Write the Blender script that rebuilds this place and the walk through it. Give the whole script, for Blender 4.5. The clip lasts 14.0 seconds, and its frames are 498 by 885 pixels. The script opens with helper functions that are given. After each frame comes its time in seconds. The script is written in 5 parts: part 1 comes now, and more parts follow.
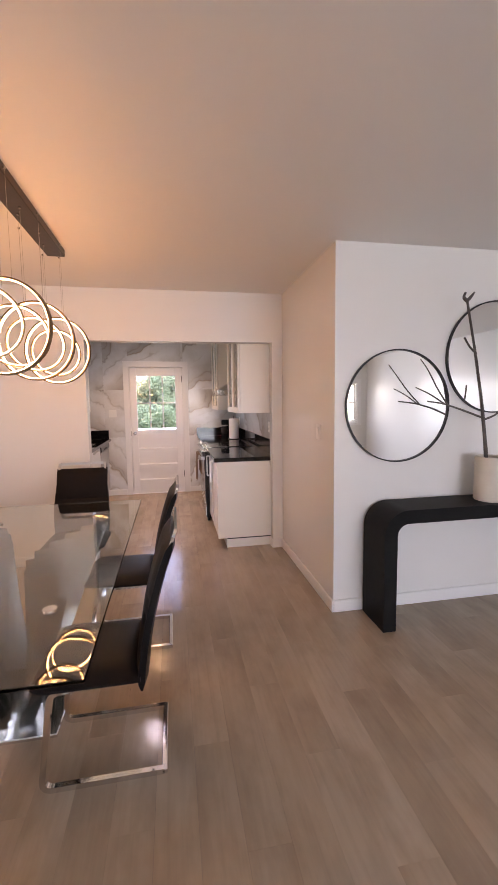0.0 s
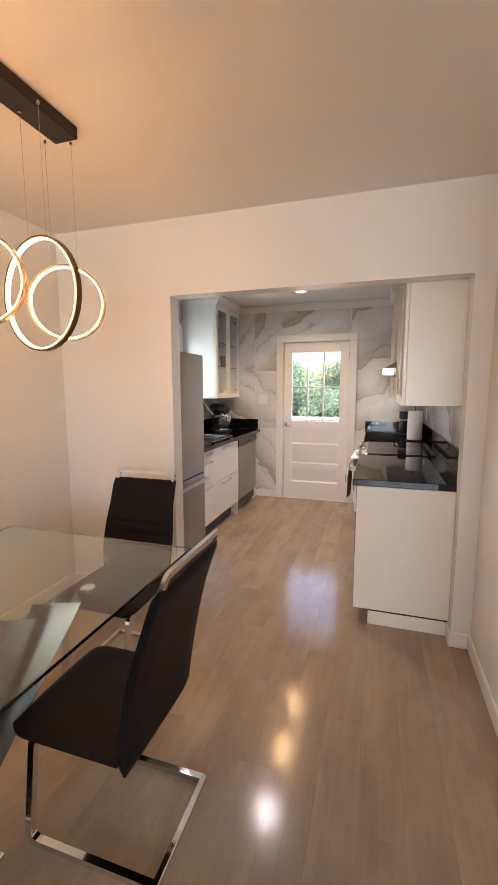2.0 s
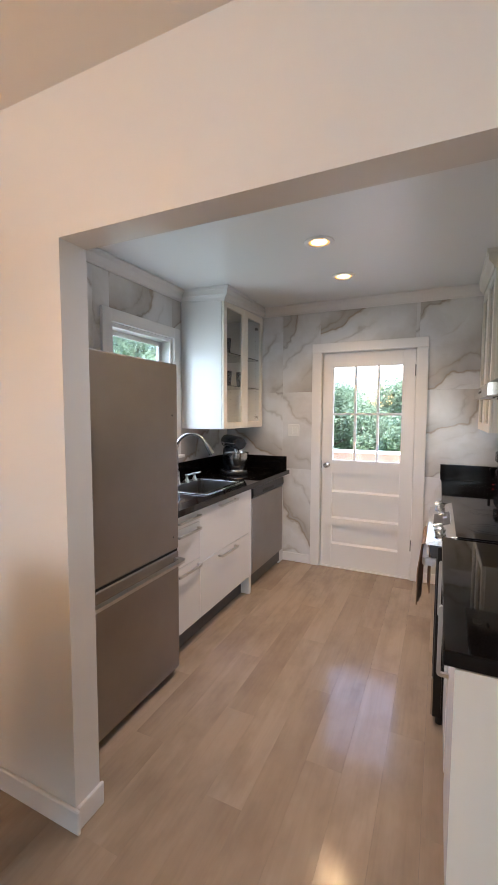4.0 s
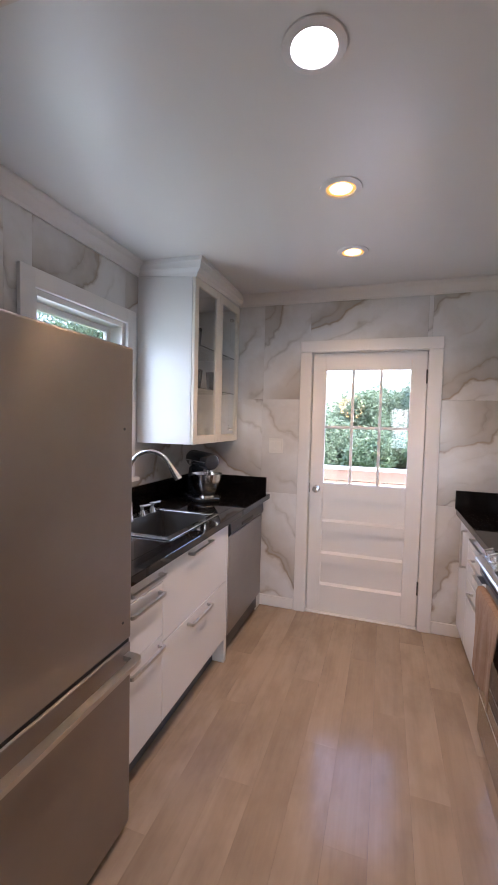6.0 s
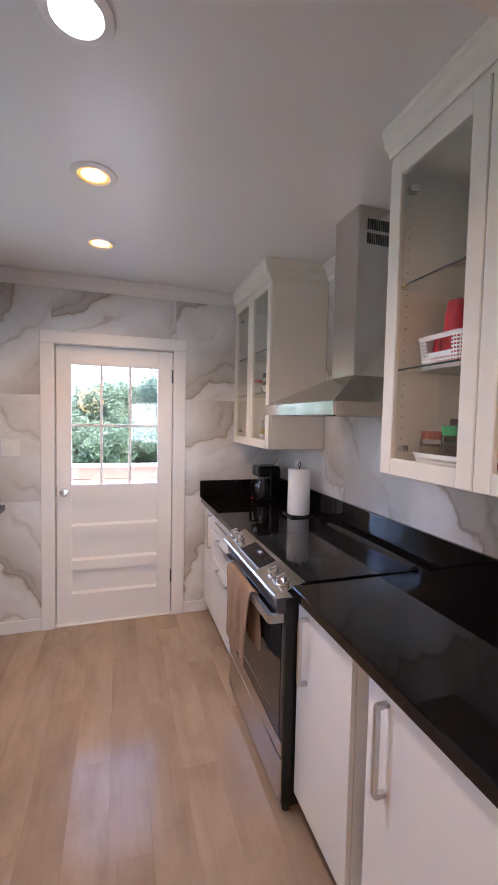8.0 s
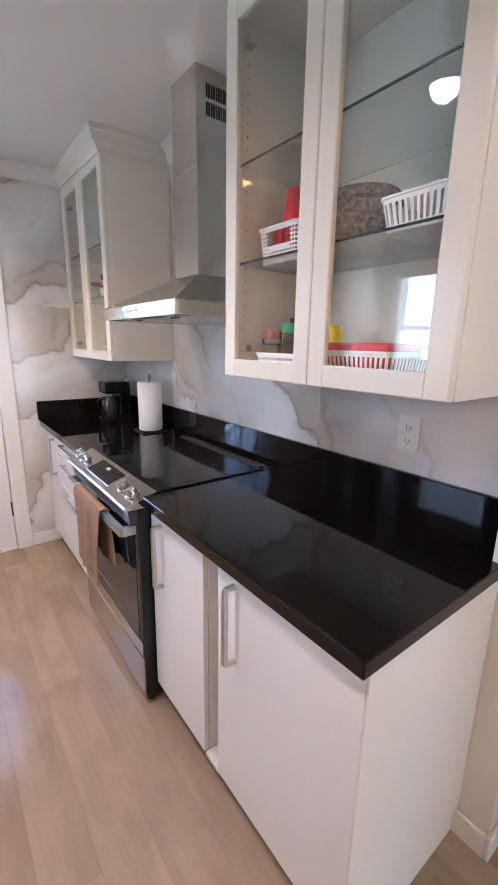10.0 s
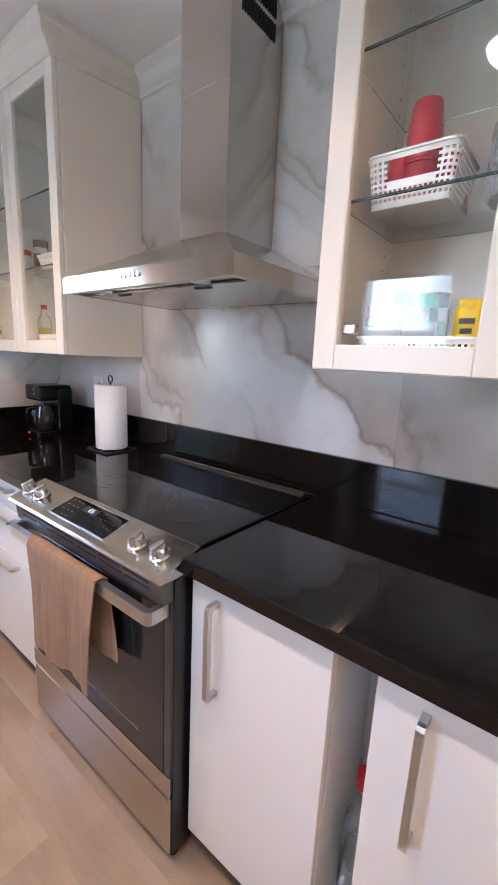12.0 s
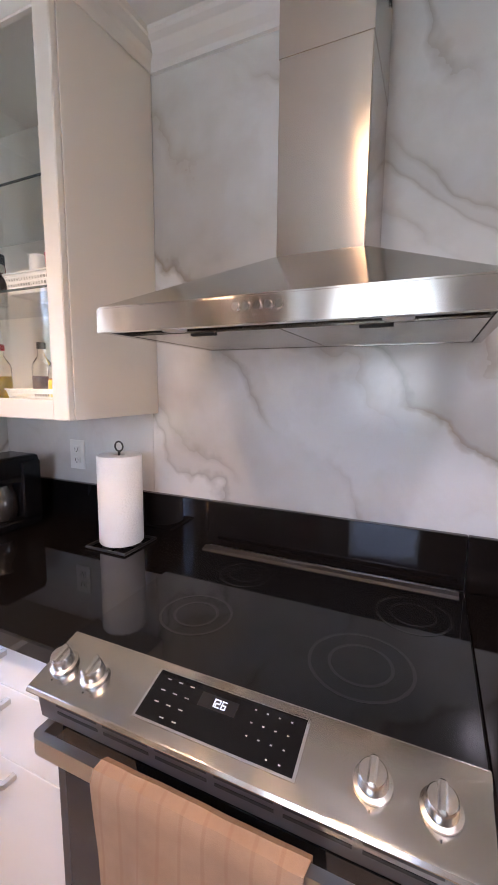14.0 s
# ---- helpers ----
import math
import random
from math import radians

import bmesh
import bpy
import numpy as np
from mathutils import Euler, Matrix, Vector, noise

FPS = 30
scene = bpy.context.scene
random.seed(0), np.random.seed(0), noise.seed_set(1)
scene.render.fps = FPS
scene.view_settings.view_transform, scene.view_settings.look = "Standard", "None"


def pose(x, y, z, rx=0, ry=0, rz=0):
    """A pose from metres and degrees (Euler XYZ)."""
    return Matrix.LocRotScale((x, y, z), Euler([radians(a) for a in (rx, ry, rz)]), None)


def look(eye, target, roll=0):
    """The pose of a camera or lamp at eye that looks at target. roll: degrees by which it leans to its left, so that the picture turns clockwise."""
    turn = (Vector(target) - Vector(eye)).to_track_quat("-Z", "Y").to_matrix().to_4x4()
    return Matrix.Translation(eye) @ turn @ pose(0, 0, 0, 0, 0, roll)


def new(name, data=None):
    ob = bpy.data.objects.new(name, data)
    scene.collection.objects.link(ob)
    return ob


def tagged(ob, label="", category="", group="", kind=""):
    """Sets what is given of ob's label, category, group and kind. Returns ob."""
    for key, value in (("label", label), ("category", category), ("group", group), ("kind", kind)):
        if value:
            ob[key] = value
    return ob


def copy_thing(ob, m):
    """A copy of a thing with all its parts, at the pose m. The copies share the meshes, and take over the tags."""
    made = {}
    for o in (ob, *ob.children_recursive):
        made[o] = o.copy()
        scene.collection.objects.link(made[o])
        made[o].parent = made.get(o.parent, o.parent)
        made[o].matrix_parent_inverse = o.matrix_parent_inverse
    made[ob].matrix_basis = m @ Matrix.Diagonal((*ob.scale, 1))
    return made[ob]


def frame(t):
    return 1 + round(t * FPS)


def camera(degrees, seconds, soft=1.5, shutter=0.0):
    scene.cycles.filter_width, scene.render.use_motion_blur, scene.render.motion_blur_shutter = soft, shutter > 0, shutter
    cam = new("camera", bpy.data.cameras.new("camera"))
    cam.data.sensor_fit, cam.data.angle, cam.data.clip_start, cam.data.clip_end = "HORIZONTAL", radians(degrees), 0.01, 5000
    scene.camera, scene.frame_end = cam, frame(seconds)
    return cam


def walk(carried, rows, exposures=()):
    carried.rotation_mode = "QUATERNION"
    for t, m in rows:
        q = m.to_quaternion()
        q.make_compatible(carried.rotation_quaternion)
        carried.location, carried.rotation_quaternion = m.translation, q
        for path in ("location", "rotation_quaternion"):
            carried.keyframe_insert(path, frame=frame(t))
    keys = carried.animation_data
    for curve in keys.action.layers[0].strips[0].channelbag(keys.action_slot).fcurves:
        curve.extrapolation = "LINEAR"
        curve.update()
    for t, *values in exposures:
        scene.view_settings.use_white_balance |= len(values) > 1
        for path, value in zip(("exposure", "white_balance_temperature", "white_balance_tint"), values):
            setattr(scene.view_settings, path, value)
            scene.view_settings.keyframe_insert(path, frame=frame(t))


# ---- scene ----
cam = camera(62.7, 14.0)
PATH = [
    (0, (0.247, 0.18, 1.47), (0.61, 2.137, 1.27), -0.8),
    (0.5, (0.456, 0.508, 1.468), (0.478, 2.495, 1.242), -0.3),
    (1, (0.642, 0.871, 1.472), (0.393, 2.84, 1.225), -0.1),
    (1.5, (0.762, 1.264, 1.476), (0.28, 3.187, 1.21), -0.2),
    (2, (0.759, 1.679, 1.456), (0.167, 3.571, 1.192), -0.1),
    (2.5, (0.786, 2.107, 1.428), (0.07, 3.96, 1.201), -0.3),
    (3, (0.752, 2.508, 1.448), (-0.055, 4.327, 1.244), -0.2),
    (3.2, (0.738, 2.653, 1.453), (-0.11, 4.455, 1.264), -0.3),
    (5.3, (0.279, 3.534, 1.507), (-0.517, 5.365, 1.387), 1.5),
    (5.5, (0.233, 3.577, 1.495), (-0.537, 5.418, 1.368), 1.4),
    (6, (0.139, 3.758, 1.497), (-0.49, 5.653, 1.392), 1.4),
    (6.5, (0.091, 3.856, 1.501), (-0.3, 5.816, 1.41), 1.6),
    (7, (0.007, 3.849, 1.529), (-0.073, 5.845, 1.437), 1.5),
    (7.5, (-0.037, 3.806, 1.528), (0.231, 5.786, 1.438), 1.4),
    (8, (0.019, 3.769, 1.53), (0.626, 5.672, 1.419), 1.2),
    (8.5, (0.056, 3.739, 1.522), (0.916, 5.536, 1.342), 1.0),
    (9, (0.077, 3.72, 1.493), (1.084, 5.424, 1.206), 1.1),
    (9.2, (0.078, 3.719, 1.481), (1.116, 5.393, 1.135), 1.2),
    (11.3, (0.129, 4.203, 1.413), (1.531, 5.538, 0.911), 2.9),
    (11.5, (0.088, 4.282, 1.391), (1.527, 5.593, 0.931), 3.1),
    (12, (0.042, 4.499, 1.372), (1.585, 5.705, 0.967), 2.7),
    (12.5, (0.046, 4.682, 1.405), (1.704, 5.747, 1.068), 1.9),
    (13, (0.048, 4.865, 1.445), (1.788, 5.798, 1.13), 1.3),
    (13.5, (0.035, 5.078, 1.456), (1.837, 5.895, 1.162), 1.2),
    (14, (0.101, 5.25, 1.445), (1.909, 6.06, 1.174), 0.5),
]
EXPOSURES = [(0.0, 3.74, 7200, 36), (1.5, 3.80, 7200, 27), (2.0, 3.80, 7200, 22), (2.5, 3.80, 6950, 20), (3.2, 3.80, 6450, 17), (5.5, 3.62, 6350, 26), (7.5, 3.68, 6350, 29), (9.0, 4.02, 5950, 24), (11.5, 4.30, 5950, 22), (14.0, 4.44, 6350, 29)]
walk(cam, [(t, look(eye, target, roll)) for t, eye, target, roll in PATH], EXPOSURES)

# ---- world, sun and large lights ----
world = bpy.data.worlds.new("sky")
scene.world = world
world.use_nodes = True
wn = world.node_tree
sky = wn.nodes.new("ShaderNodeTexSky")
sky.sky_type, sky.sun_disc = "NISHITA", False
sky.sun_elevation, sky.sun_rotation = radians(63), radians(132)
wn.nodes["Background"].inputs[1].default_value = 0.15
wn.links.new(sky.outputs[0], wn.nodes["Background"].inputs[0])


def lamp(name, kind, m, power, colour, **more):
    data = bpy.data.lights.new(name, kind)
    data.energy, data.color = power, colour
    if kind == "AREA":
        data.shape = more.get("shape", "RECTANGLE")
        data.size, data.size_y = more["size"]
    if kind == "SUN":
        data.angle = radians(more["angle"])
    if kind == "SPOT":
        data.spot_size, data.spot_blend, data.shadow_soft_size = radians(more["cone"]), more["blend"], more["size"]
    ob = new(name, data)
    ob.matrix_world = m
    return ob


DAY = (0.66, 0.87, 1.0)
XWIN = -1.452
lamp("sun", "SUN", look((6, -0.5, 16), (0, 5, 0)), 1.1, (1.0, 0.95, 0.88), angle=4)
# area lamps as daylight in the sink window and an added, unseen living room window
lamp("daylight_sink_window", "AREA", look((XWIN, 5.60, 1.60), (1.0, 5.50, 1.62)), 0.46, (0.72, 0.92, 1.0), size=(0.62, 0.80))
lamp("daylight_living_window", "AREA", look((1.9, -4.16, 1.35), (1.4, 3.0, 1.2)), 9.5, DAY, size=(3.2, 1.4))

# ---- materials ----
def material(name, colour=(0.8, 0.8, 0.8), rough=0.5, metal=0.0, **more):
    m = bpy.data.materials.new(name)
    m.use_nodes = True
    b = m.node_tree.nodes["Principled BSDF"]
    b.inputs["Base Color"].default_value = (*colour, 1)
    b.inputs["Roughness"].default_value, b.inputs["Metallic"].default_value = rough, metal
    for key, value in more.items():
        b.inputs[key.replace("_", " ")].default_value = value
    return m


class Nodes:
    """Short hand for the node tree of a material."""

    def __init__(self, m):
        self.t = m.node_tree
        self.b = self.t.nodes["Principled BSDF"]

    def add(self, kind, links=(), **values):
        n = self.t.nodes.new("ShaderNode" + kind)
        for key, value in values.items():
            setattr(n, key, value)
        for slot, src in dict(links).items():
            if isinstance(src, bpy.types.NodeSocket):
                self.t.links.new(src, n.inputs[slot])
            else:
                n.inputs[slot].default_value = src
        return n

    def place(self, scale=(1, 1, 1), turn=(0, 0, 0)):
        g = self.add("NewGeometry")
        return self.add("Mapping", {"Vector": g.outputs["Position"], "Scale": scale, "Rotation": turn}).outputs[0]

    def noise(self, vec, scale, detail=4, rough=0.55, warp=0.0):
        return self.add("TexNoise", {"Vector": vec, "Scale": scale, "Detail": detail, "Roughness": rough, "Distortion": warp})

    def ramp(self, fac, *stops):
        n = self.add("ValToRGB", {"Fac": fac})
        e = n.color_ramp.elements
        while len(e) < len(stops):
            e.new(0.5)
        for i, (p, c) in enumerate(stops):
            e[i].position = p
            e[i].color = (*c, 1) if isinstance(c, tuple) else (c, c, c, 1)
        return n.outputs[0]

    def mix(self, fac, a, b, how="MIX"):
        n = self.add("Mix", data_type="RGBA", blend_type=how)
        for i, src in ((0, fac), (6, a), (7, b)):
            if isinstance(src, bpy.types.NodeSocket):
                self.t.links.new(src, n.inputs[i])
            else:
                n.inputs[i].default_value = src if i == 0 else (*src, 1)
        return n.outputs[2]

    def maths(self, how, a, b):
        return self.add("Math", {0: a, 1: b}, operation=how).outputs[0]

    def out(self, slot, src):
        self.t.links.new(src, self.b.inputs[slot])

    def bump(self, height, strength, distance=0.01):
        n = self.add("Bump", {"Height": height, "Strength": strength, "Distance": distance})
        self.out("Normal", n.outputs[0])


def mottled(name, colour, rough, spread=0.08, scale=3.0, grain=0.0, fine=180, metal=0.0, rough_spread=0.015, **more):
    """A plain surface with slight blotches, uneven gloss and a fine grain."""
    m = material(name, colour, rough, metal, **more)
    n = Nodes(m)
    p = n.place()
    big = n.noise(p, scale, 5, 0.6).outputs["Fac"]
    lo, hi = tuple(c * (1 - spread) for c in colour), tuple(min(1, c * (1 + spread)) for c in colour)
    n.out("Base Color", n.ramp(big, (0.3, lo), (0.7, hi)))
    mid = n.noise(p, scale * 4.3, 4, 0.6).outputs["Fac"]
    n.out("Roughness", n.ramp(mid, (0.3, max(0.01, rough - rough_spread)), (0.7, min(1, rough + rough_spread))))
    if grain:
        n.bump(n.noise(p, fine, 3, 0.6).outputs["Fac"], grain, 0.004)
    return m


WALL = mottled("wall_paint", (0.80, 0.78, 0.745), 0.22, 0.008, 0.8, 0.02, 260)
CEIL = mottled("ceiling_paint", (0.78, 0.76, 0.73), 0.55, 0.008, 0.8, 0.03, 200)
KCEIL = mottled("ceiling_satin_paint", (0.80, 0.80, 0.785), 0.34, 0.008, 0.8, 0.02, 200)
TRIM = mottled("white_trim_paint", (0.82, 0.80, 0.78), 0.32, 0.008, 2.0, 0.02, 120)
CABINET = mottled("white_lacquer", (0.83, 0.83, 0.82), 0.25, 0.005, 1.5)
CREAM = mottled("cream_cabinet_paint", (0.80, 0.77, 0.695), 0.30, 0.005, 1.5)
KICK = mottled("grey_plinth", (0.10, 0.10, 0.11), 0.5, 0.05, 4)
STEEL_DARK = mottled("dark_steel", (0.10, 0.10, 0.105), 0.35, 0.06, 5, metal=0.7)
CHROME = material("chrome", (0.78, 0.78, 0.79), 0.08, 1.0)
HANDLE = material("satin_steel_pull", (0.60, 0.585, 0.56), 0.30, 1.0)
NICKEL = mottled("satin_nickel", (0.60, 0.58, 0.55), 0.26, 0.01, 8, metal=1.0, rough_spread=0.004)
BLACKMETAL = mottled("black_metal", (0.015, 0.014, 0.014), 0.4, 0.1, 6)
CONSOLE = mottled("black_stained_wood", (0.012, 0.0115, 0.012), 0.5, 0.25, 6, 0.1, 90, Specular_IOR_Level=0.10)
LEATHER = mottled("black_leather", (0.010, 0.008, 0.008), 0.50, 0.12, 5, 0.12, 320, Specular_IOR_Level=0.10)
BLACKPLASTIC = mottled("black_plastic", (0.012, 0.012, 0.013), 0.30, 0.02, 6, rough_spread=0.004, Specular_IOR_Level=0.35)
CERAMIC = mottled("cream_ceramic", (0.62, 0.57, 0.49), 0.55, 0.05, 9, 0.1, 120)
PAPER = mottled("paper_towel", (0.82, 0.82, 0.82), 0.9, 0.02, 10, 0.5, 140)
PLASTIC = mottled("white_plastic", (0.80, 0.79, 0.76), 0.4, 0.01, 6)
RED = mottled("red_plastic", (0.55, 0.012, 0.022), 0.3, 0.05, 8)
YELLOW = mottled("yellow_plastic", (0.80, 0.55, 0.01), 0.35, 0.05, 8)
GREEN = mottled("green_plastic", (0.015, 0.22, 0.07), 0.35, 0.05, 8)
BROWN = mottled("brown_spice", (0.13, 0.05, 0.025), 0.6, 0.2, 30)
AMBER = mottled("amber_sauce", (0.35, 0.06, 0.015), 0.2, 0.1, 12)
RUBBER = mottled("black_rubber", (0.02, 0.02, 0.02), 0.7, 0.1, 10)
MIRROR = material("mirror_silver", (0.88, 0.89, 0.90), 0.02, 1.0)
GOLD = mottled("brushed_bronze", (0.22, 0.15, 0.085), 0.35, 0.05, 6, metal=1.0)
WHITEINK = material("white_print", (0.30, 0.30, 0.30), 0.5)
SLOT = material("dark_slot", (0.012, 0.012, 0.012), 0.6)


def glass(name, colour, ior=1.45):
    return material(name, colour, 0.0, 0.0, Transmission_Weight=1.0, IOR=ior)


PANE = glass("clear_glass", (0.98, 1.0, 0.99))
TABLEGLASS = glass("green_tinted_glass", (0.90, 0.97, 0.94), 1.5)
JARGLASS = glass("jar_glass", (0.96, 0.98, 0.97))


def glow(name, colour, strength):
    m = material(name, colour, 0.4)
    b = m.node_tree.nodes["Principled BSDF"]
    b.inputs["Emission Color"].default_value = (*colour, 1)
    b.inputs["Emission Strength"].default_value = strength
    return m


RINGLIGHT = glow("warm_led_strip", (1.0, 0.54, 0.20), 3.3)
WARMLED = glow("warm_led_disc", (1.0, 0.66, 0.26), 0.42)
# weak emission standing in for lamplight on the downlight baffle
AMBERRIM = glow("amber_baffle_glow", (1.0, 0.50, 0.12), 0.085)
COOLLED = glow("cool_led_disc", (0.90, 0.94, 1.0), 1.2)
CLOCKLED = glow("clock_digits", (0.75, 0.85, 1.0), 0.05)


def brushed(name, colour, rough, along):
    m = material(name, colour, rough, 1.0)
    n = Nodes(m)
    scale = tuple(2.0 if a == along else 900.0 for a in "xyz")
    g = n.noise(n.place(scale), 1.0, 3, 0.6).outputs["Fac"]
    n.out("Roughness", n.ramp(g, (0.3, rough - 0.01), (0.7, rough + 0.01)))
    b = n.b
    b.inputs["Anisotropic"].default_value = 0.85
    b.inputs["Anisotropic Rotation"].default_value = 0.25
    tan = n.add("Tangent", direction_type="RADIAL", axis="Z")
    n.out("Tangent", tan.outputs[0])
    blot = n.noise(n.place(), 3.0, 4, 0.6).outputs["Fac"]
    n.out("Base Color", n.ramp(blot, (0.3, tuple(c * 0.93 for c in colour)), (0.7, tuple(c * 1.05 for c in colour))))
    return m


STEEL = brushed("brushed_steel_grey", (0.34, 0.31, 0.287), 0.34, "z")
STEELY = brushed("brushed_steel_bright", (0.58, 0.55, 0.51), 0.17, "y")
STEELZ = brushed("brushed_steel_duct", (0.56, 0.52, 0.47), 0.19, "z")


def granite():
    m = material("black_granite", (0.01, 0.01, 0.01), 0.06, Specular_IOR_Level=0.38)
    n = Nodes(m)
    p = n.place()
    speck = n.noise(p, 150, 3, 0.7).outputs["Fac"]
    patch = n.noise(p, 22, 4, 0.6).outputs["Fac"]
    c = n.ramp(speck, (0.45, (0.0045, 0.0036, 0.0035)), (0.66, (0.009, 0.0070, 0.0064)), (0.78, (0.030, 0.023, 0.020)))
    n.out("Base Color", n.mix(n.ramp(patch, (0.4, 0.0), (0.7, 0.6)), c, (0.007, 0.0058, 0.0055)))
    n.out("Roughness", n.ramp(patch, (0.3, 0.025), (0.7, 0.055)))
    return m


GRANITE = granite()


def marble(name, lean):
    """Large polished tiles: white ground with slanting grey drifts, each ending in a sharp brown-grey vein."""
    m = material(name, (0.7, 0.69, 0.67), 0.16)
    n = Nodes(m)
    rnd = n.add("ObjectInfo").outputs["Random"]
    g = n.add("NewGeometry").outputs["Position"]
    far = n.add("VectorMath", {0: (2.1, 1.3, 1.7)}, operation="SCALE")
    n.t.links.new(rnd, far.inputs["Scale"])
    p = n.add("VectorMath", {0: g, 1: far.outputs[0]}, operation="ADD").outputs[0]
    half = (0.5, 0.5, 0.5)
    q = p
    for scale, reach in ((1.2, 0.30), (4.5, 0.06), (17.0, 0.016)):
        warp = n.noise(p, scale, 4, 0.55).outputs["Color"]
        shift = n.add("VectorMath", {0: warp, 1: half}, operation="SUBTRACT").outputs[0]
        bent = n.add("VectorMath", {0: shift, "Scale": reach * 2}, operation="SCALE").outputs[0]
        q = n.add("VectorMath", {0: q, 1: bent}, operation="ADD").outputs[0]
    axes = n.add("SeparateXYZ", {"Vector": q}).outputs
    along = n.maths("ADD", axes["X"], axes["Y"])
    slope = n.maths("SUBTRACT", axes["Z"], n.maths("MULTIPLY", along, lean))
    field = n.maths("MULTIPLY", n.noise(p, 0.9, 2, 0.4).outputs["Fac"], 1.1)
    saw = n.maths("FRACT", n.maths("ADD", n.maths("MULTIPLY", slope, 1.25), field), 0.0)
    drift = n.ramp(saw, (0.0, (0.43, 0.39, 0.35)), (0.09, (0.51, 0.475, 0.44)), (0.30, (0.63, 0.61, 0.585)), (0.52, (0.765, 0.762, 0.758)), (0.90, (0.76, 0.755, 0.75)), (0.985, (0.67, 0.645, 0.61)))
    calm = n.ramp(n.noise(p, 1.1, 3, 0.5).outputs["Fac"], (0.34, 0.35), (0.52, 1.0))
    ground = n.mix(calm, (0.765, 0.762, 0.758), drift)
    cloud = n.noise(q, 3.4, 6, 0.62).outputs["Fac"]
    ground = n.mix(n.ramp(cloud, (0.47, 0.0), (0.74, 0.50)), ground, (0.55, 0.515, 0.475))
    second = n.maths("FRACT", n.maths("ADD", n.maths("MULTIPLY", slope, 3.1), n.maths("MULTIPLY", field, 1.7)), 0.0)
    where = n.ramp(n.noise(p, 2.0, 3, 0.5).outputs["Fac"], (0.42, 0.05), (0.58, 1.0))
    veil = n.ramp(second, (0.0, (0.80, 0.765, 0.725)), (0.16, (0.90, 0.88, 0.86)), (0.5, (1.0, 1.0, 1.0)))
    ground = n.mix(n.maths("MULTIPLY", where, 0.85), ground, veil, "MULTIPLY")
    edge = n.ramp(n.maths("ABSOLUTE", n.maths("SUBTRACT", saw, 0.5), 0.0), (0.470, 0.0), (0.497, 1.0))
    hair = n.ramp(n.maths("ABSOLUTE", n.maths("SUBTRACT", second, 0.5), 0.0), (0.40, 0.0), (0.49, 0.55))
    hue = n.ramp(n.noise(p, 2.2, 3).outputs["Fac"], (0.42, (0.24, 0.215, 0.19)), (0.58, (0.36, 0.26, 0.165)))
    vein = n.maths("MAXIMUM", n.maths("MULTIPLY", edge, calm), n.maths("MULTIPLY", hair, where))
    n.out("Base Color", n.mix(n.maths("MULTIPLY", vein, 0.66), ground, hue))
    n.out("Roughness", n.ramp(cloud, (0.3, 0.14), (0.7, 0.20)))
    return m


MARBLE = marble("veined_marble", 0.85)
MARBLE_TURNED = marble("veined_marble_turned", -0.75)


def planks():
    m = material("greige_vinyl_plank", (0.3, 0.25, 0.2), 0.3, Specular_IOR_Level=0.32)
    n = Nodes(m)
    rnd = n.add("ObjectInfo").outputs["Random"]
    g = n.add("NewGeometry").outputs["Position"]
    far = n.add("VectorMath", {0: (7.0, 13.0, 0.0)}, operation="SCALE")
    n.t.links.new(rnd, far.inputs["Scale"])
    moved = n.add("VectorMath", {0: g, 1: far.outputs[0]}, operation="ADD").outputs[0]
    grain = n.noise(n.add("Mapping", {"Vector": moved, "Scale": (34, 1.3, 1)}).outputs[0], 1.0, 7, 0.62, 0.6).outputs["Fac"]
    broad = n.noise(n.add("Mapping", {"Vector": moved, "Scale": (6, 0.9, 1)}).outputs[0], 1.0, 5, 0.6, 0.8).outputs["Fac"]
    knot = n.noise(n.add("Mapping", {"Vector": moved, "Scale": (9, 3.2, 1)}).outputs[0], 1.0, 2, 0.5).outputs["Fac"]
    patch = n.noise(n.add("Mapping", {"Vector": moved, "Scale": (5, 2.2, 1)}).outputs[0], 1.0, 4, 0.6).outputs["Fac"]
    base = n.ramp(rnd, (0.0, (0.345, 0.260, 0.186)), (0.5, (0.388, 0.295, 0.214)), (1.0, (0.430, 0.334, 0.247)))
    c = n.mix(n.ramp(broad, (0.32, 0.0), (0.68, 0.50)), base, (0.450, 0.362, 0.276))
    c = n.mix(n.ramp(patch, (0.42, 0.0), (0.70, 0.55)), c, (0.215, 0.160, 0.114))
    c = n.mix(n.ramp(grain, (0.44, 0.0), (0.72, 0.24)), c, (0.215, 0.166, 0.124))
    c = n.mix(n.ramp(knot, (0.74, 0.0), (0.86, 0.30)), c, (0.17, 0.125, 0.09))
    n.out("Base Color", c)
    n.out("Roughness", n.ramp(patch, (0.3, 0.13), (0.7, 0.18)))
    return m


PLANK = planks()


def towel_cloth():
    m = material("tan_towel_cloth", (0.42, 0.24, 0.15), 0.95)
    n = Nodes(m)
    p = n.place()
    rib = n.add("TexWave", {"Vector": p, "Scale": 8.0, "Distortion": 0.4, "Detail": 2.0}, bands_direction="Y").outputs["Fac"]
    blot = n.noise(p, 14, 4).outputs["Fac"]
    c = n.ramp(blot, (0.3, (0.255, 0.158, 0.098)), (0.7, (0.325, 0.208, 0.132)))
    n.out("Base Color", n.mix(n.ramp(rib, (0.90, 0.0), (0.985, 0.40)), c, (0.24, 0.125, 0.075)))
    n.bump(n.noise(p, 420, 3, 0.6).outputs["Fac"], 0.3, 0.002)
    return m


CLOTH = towel_cloth()


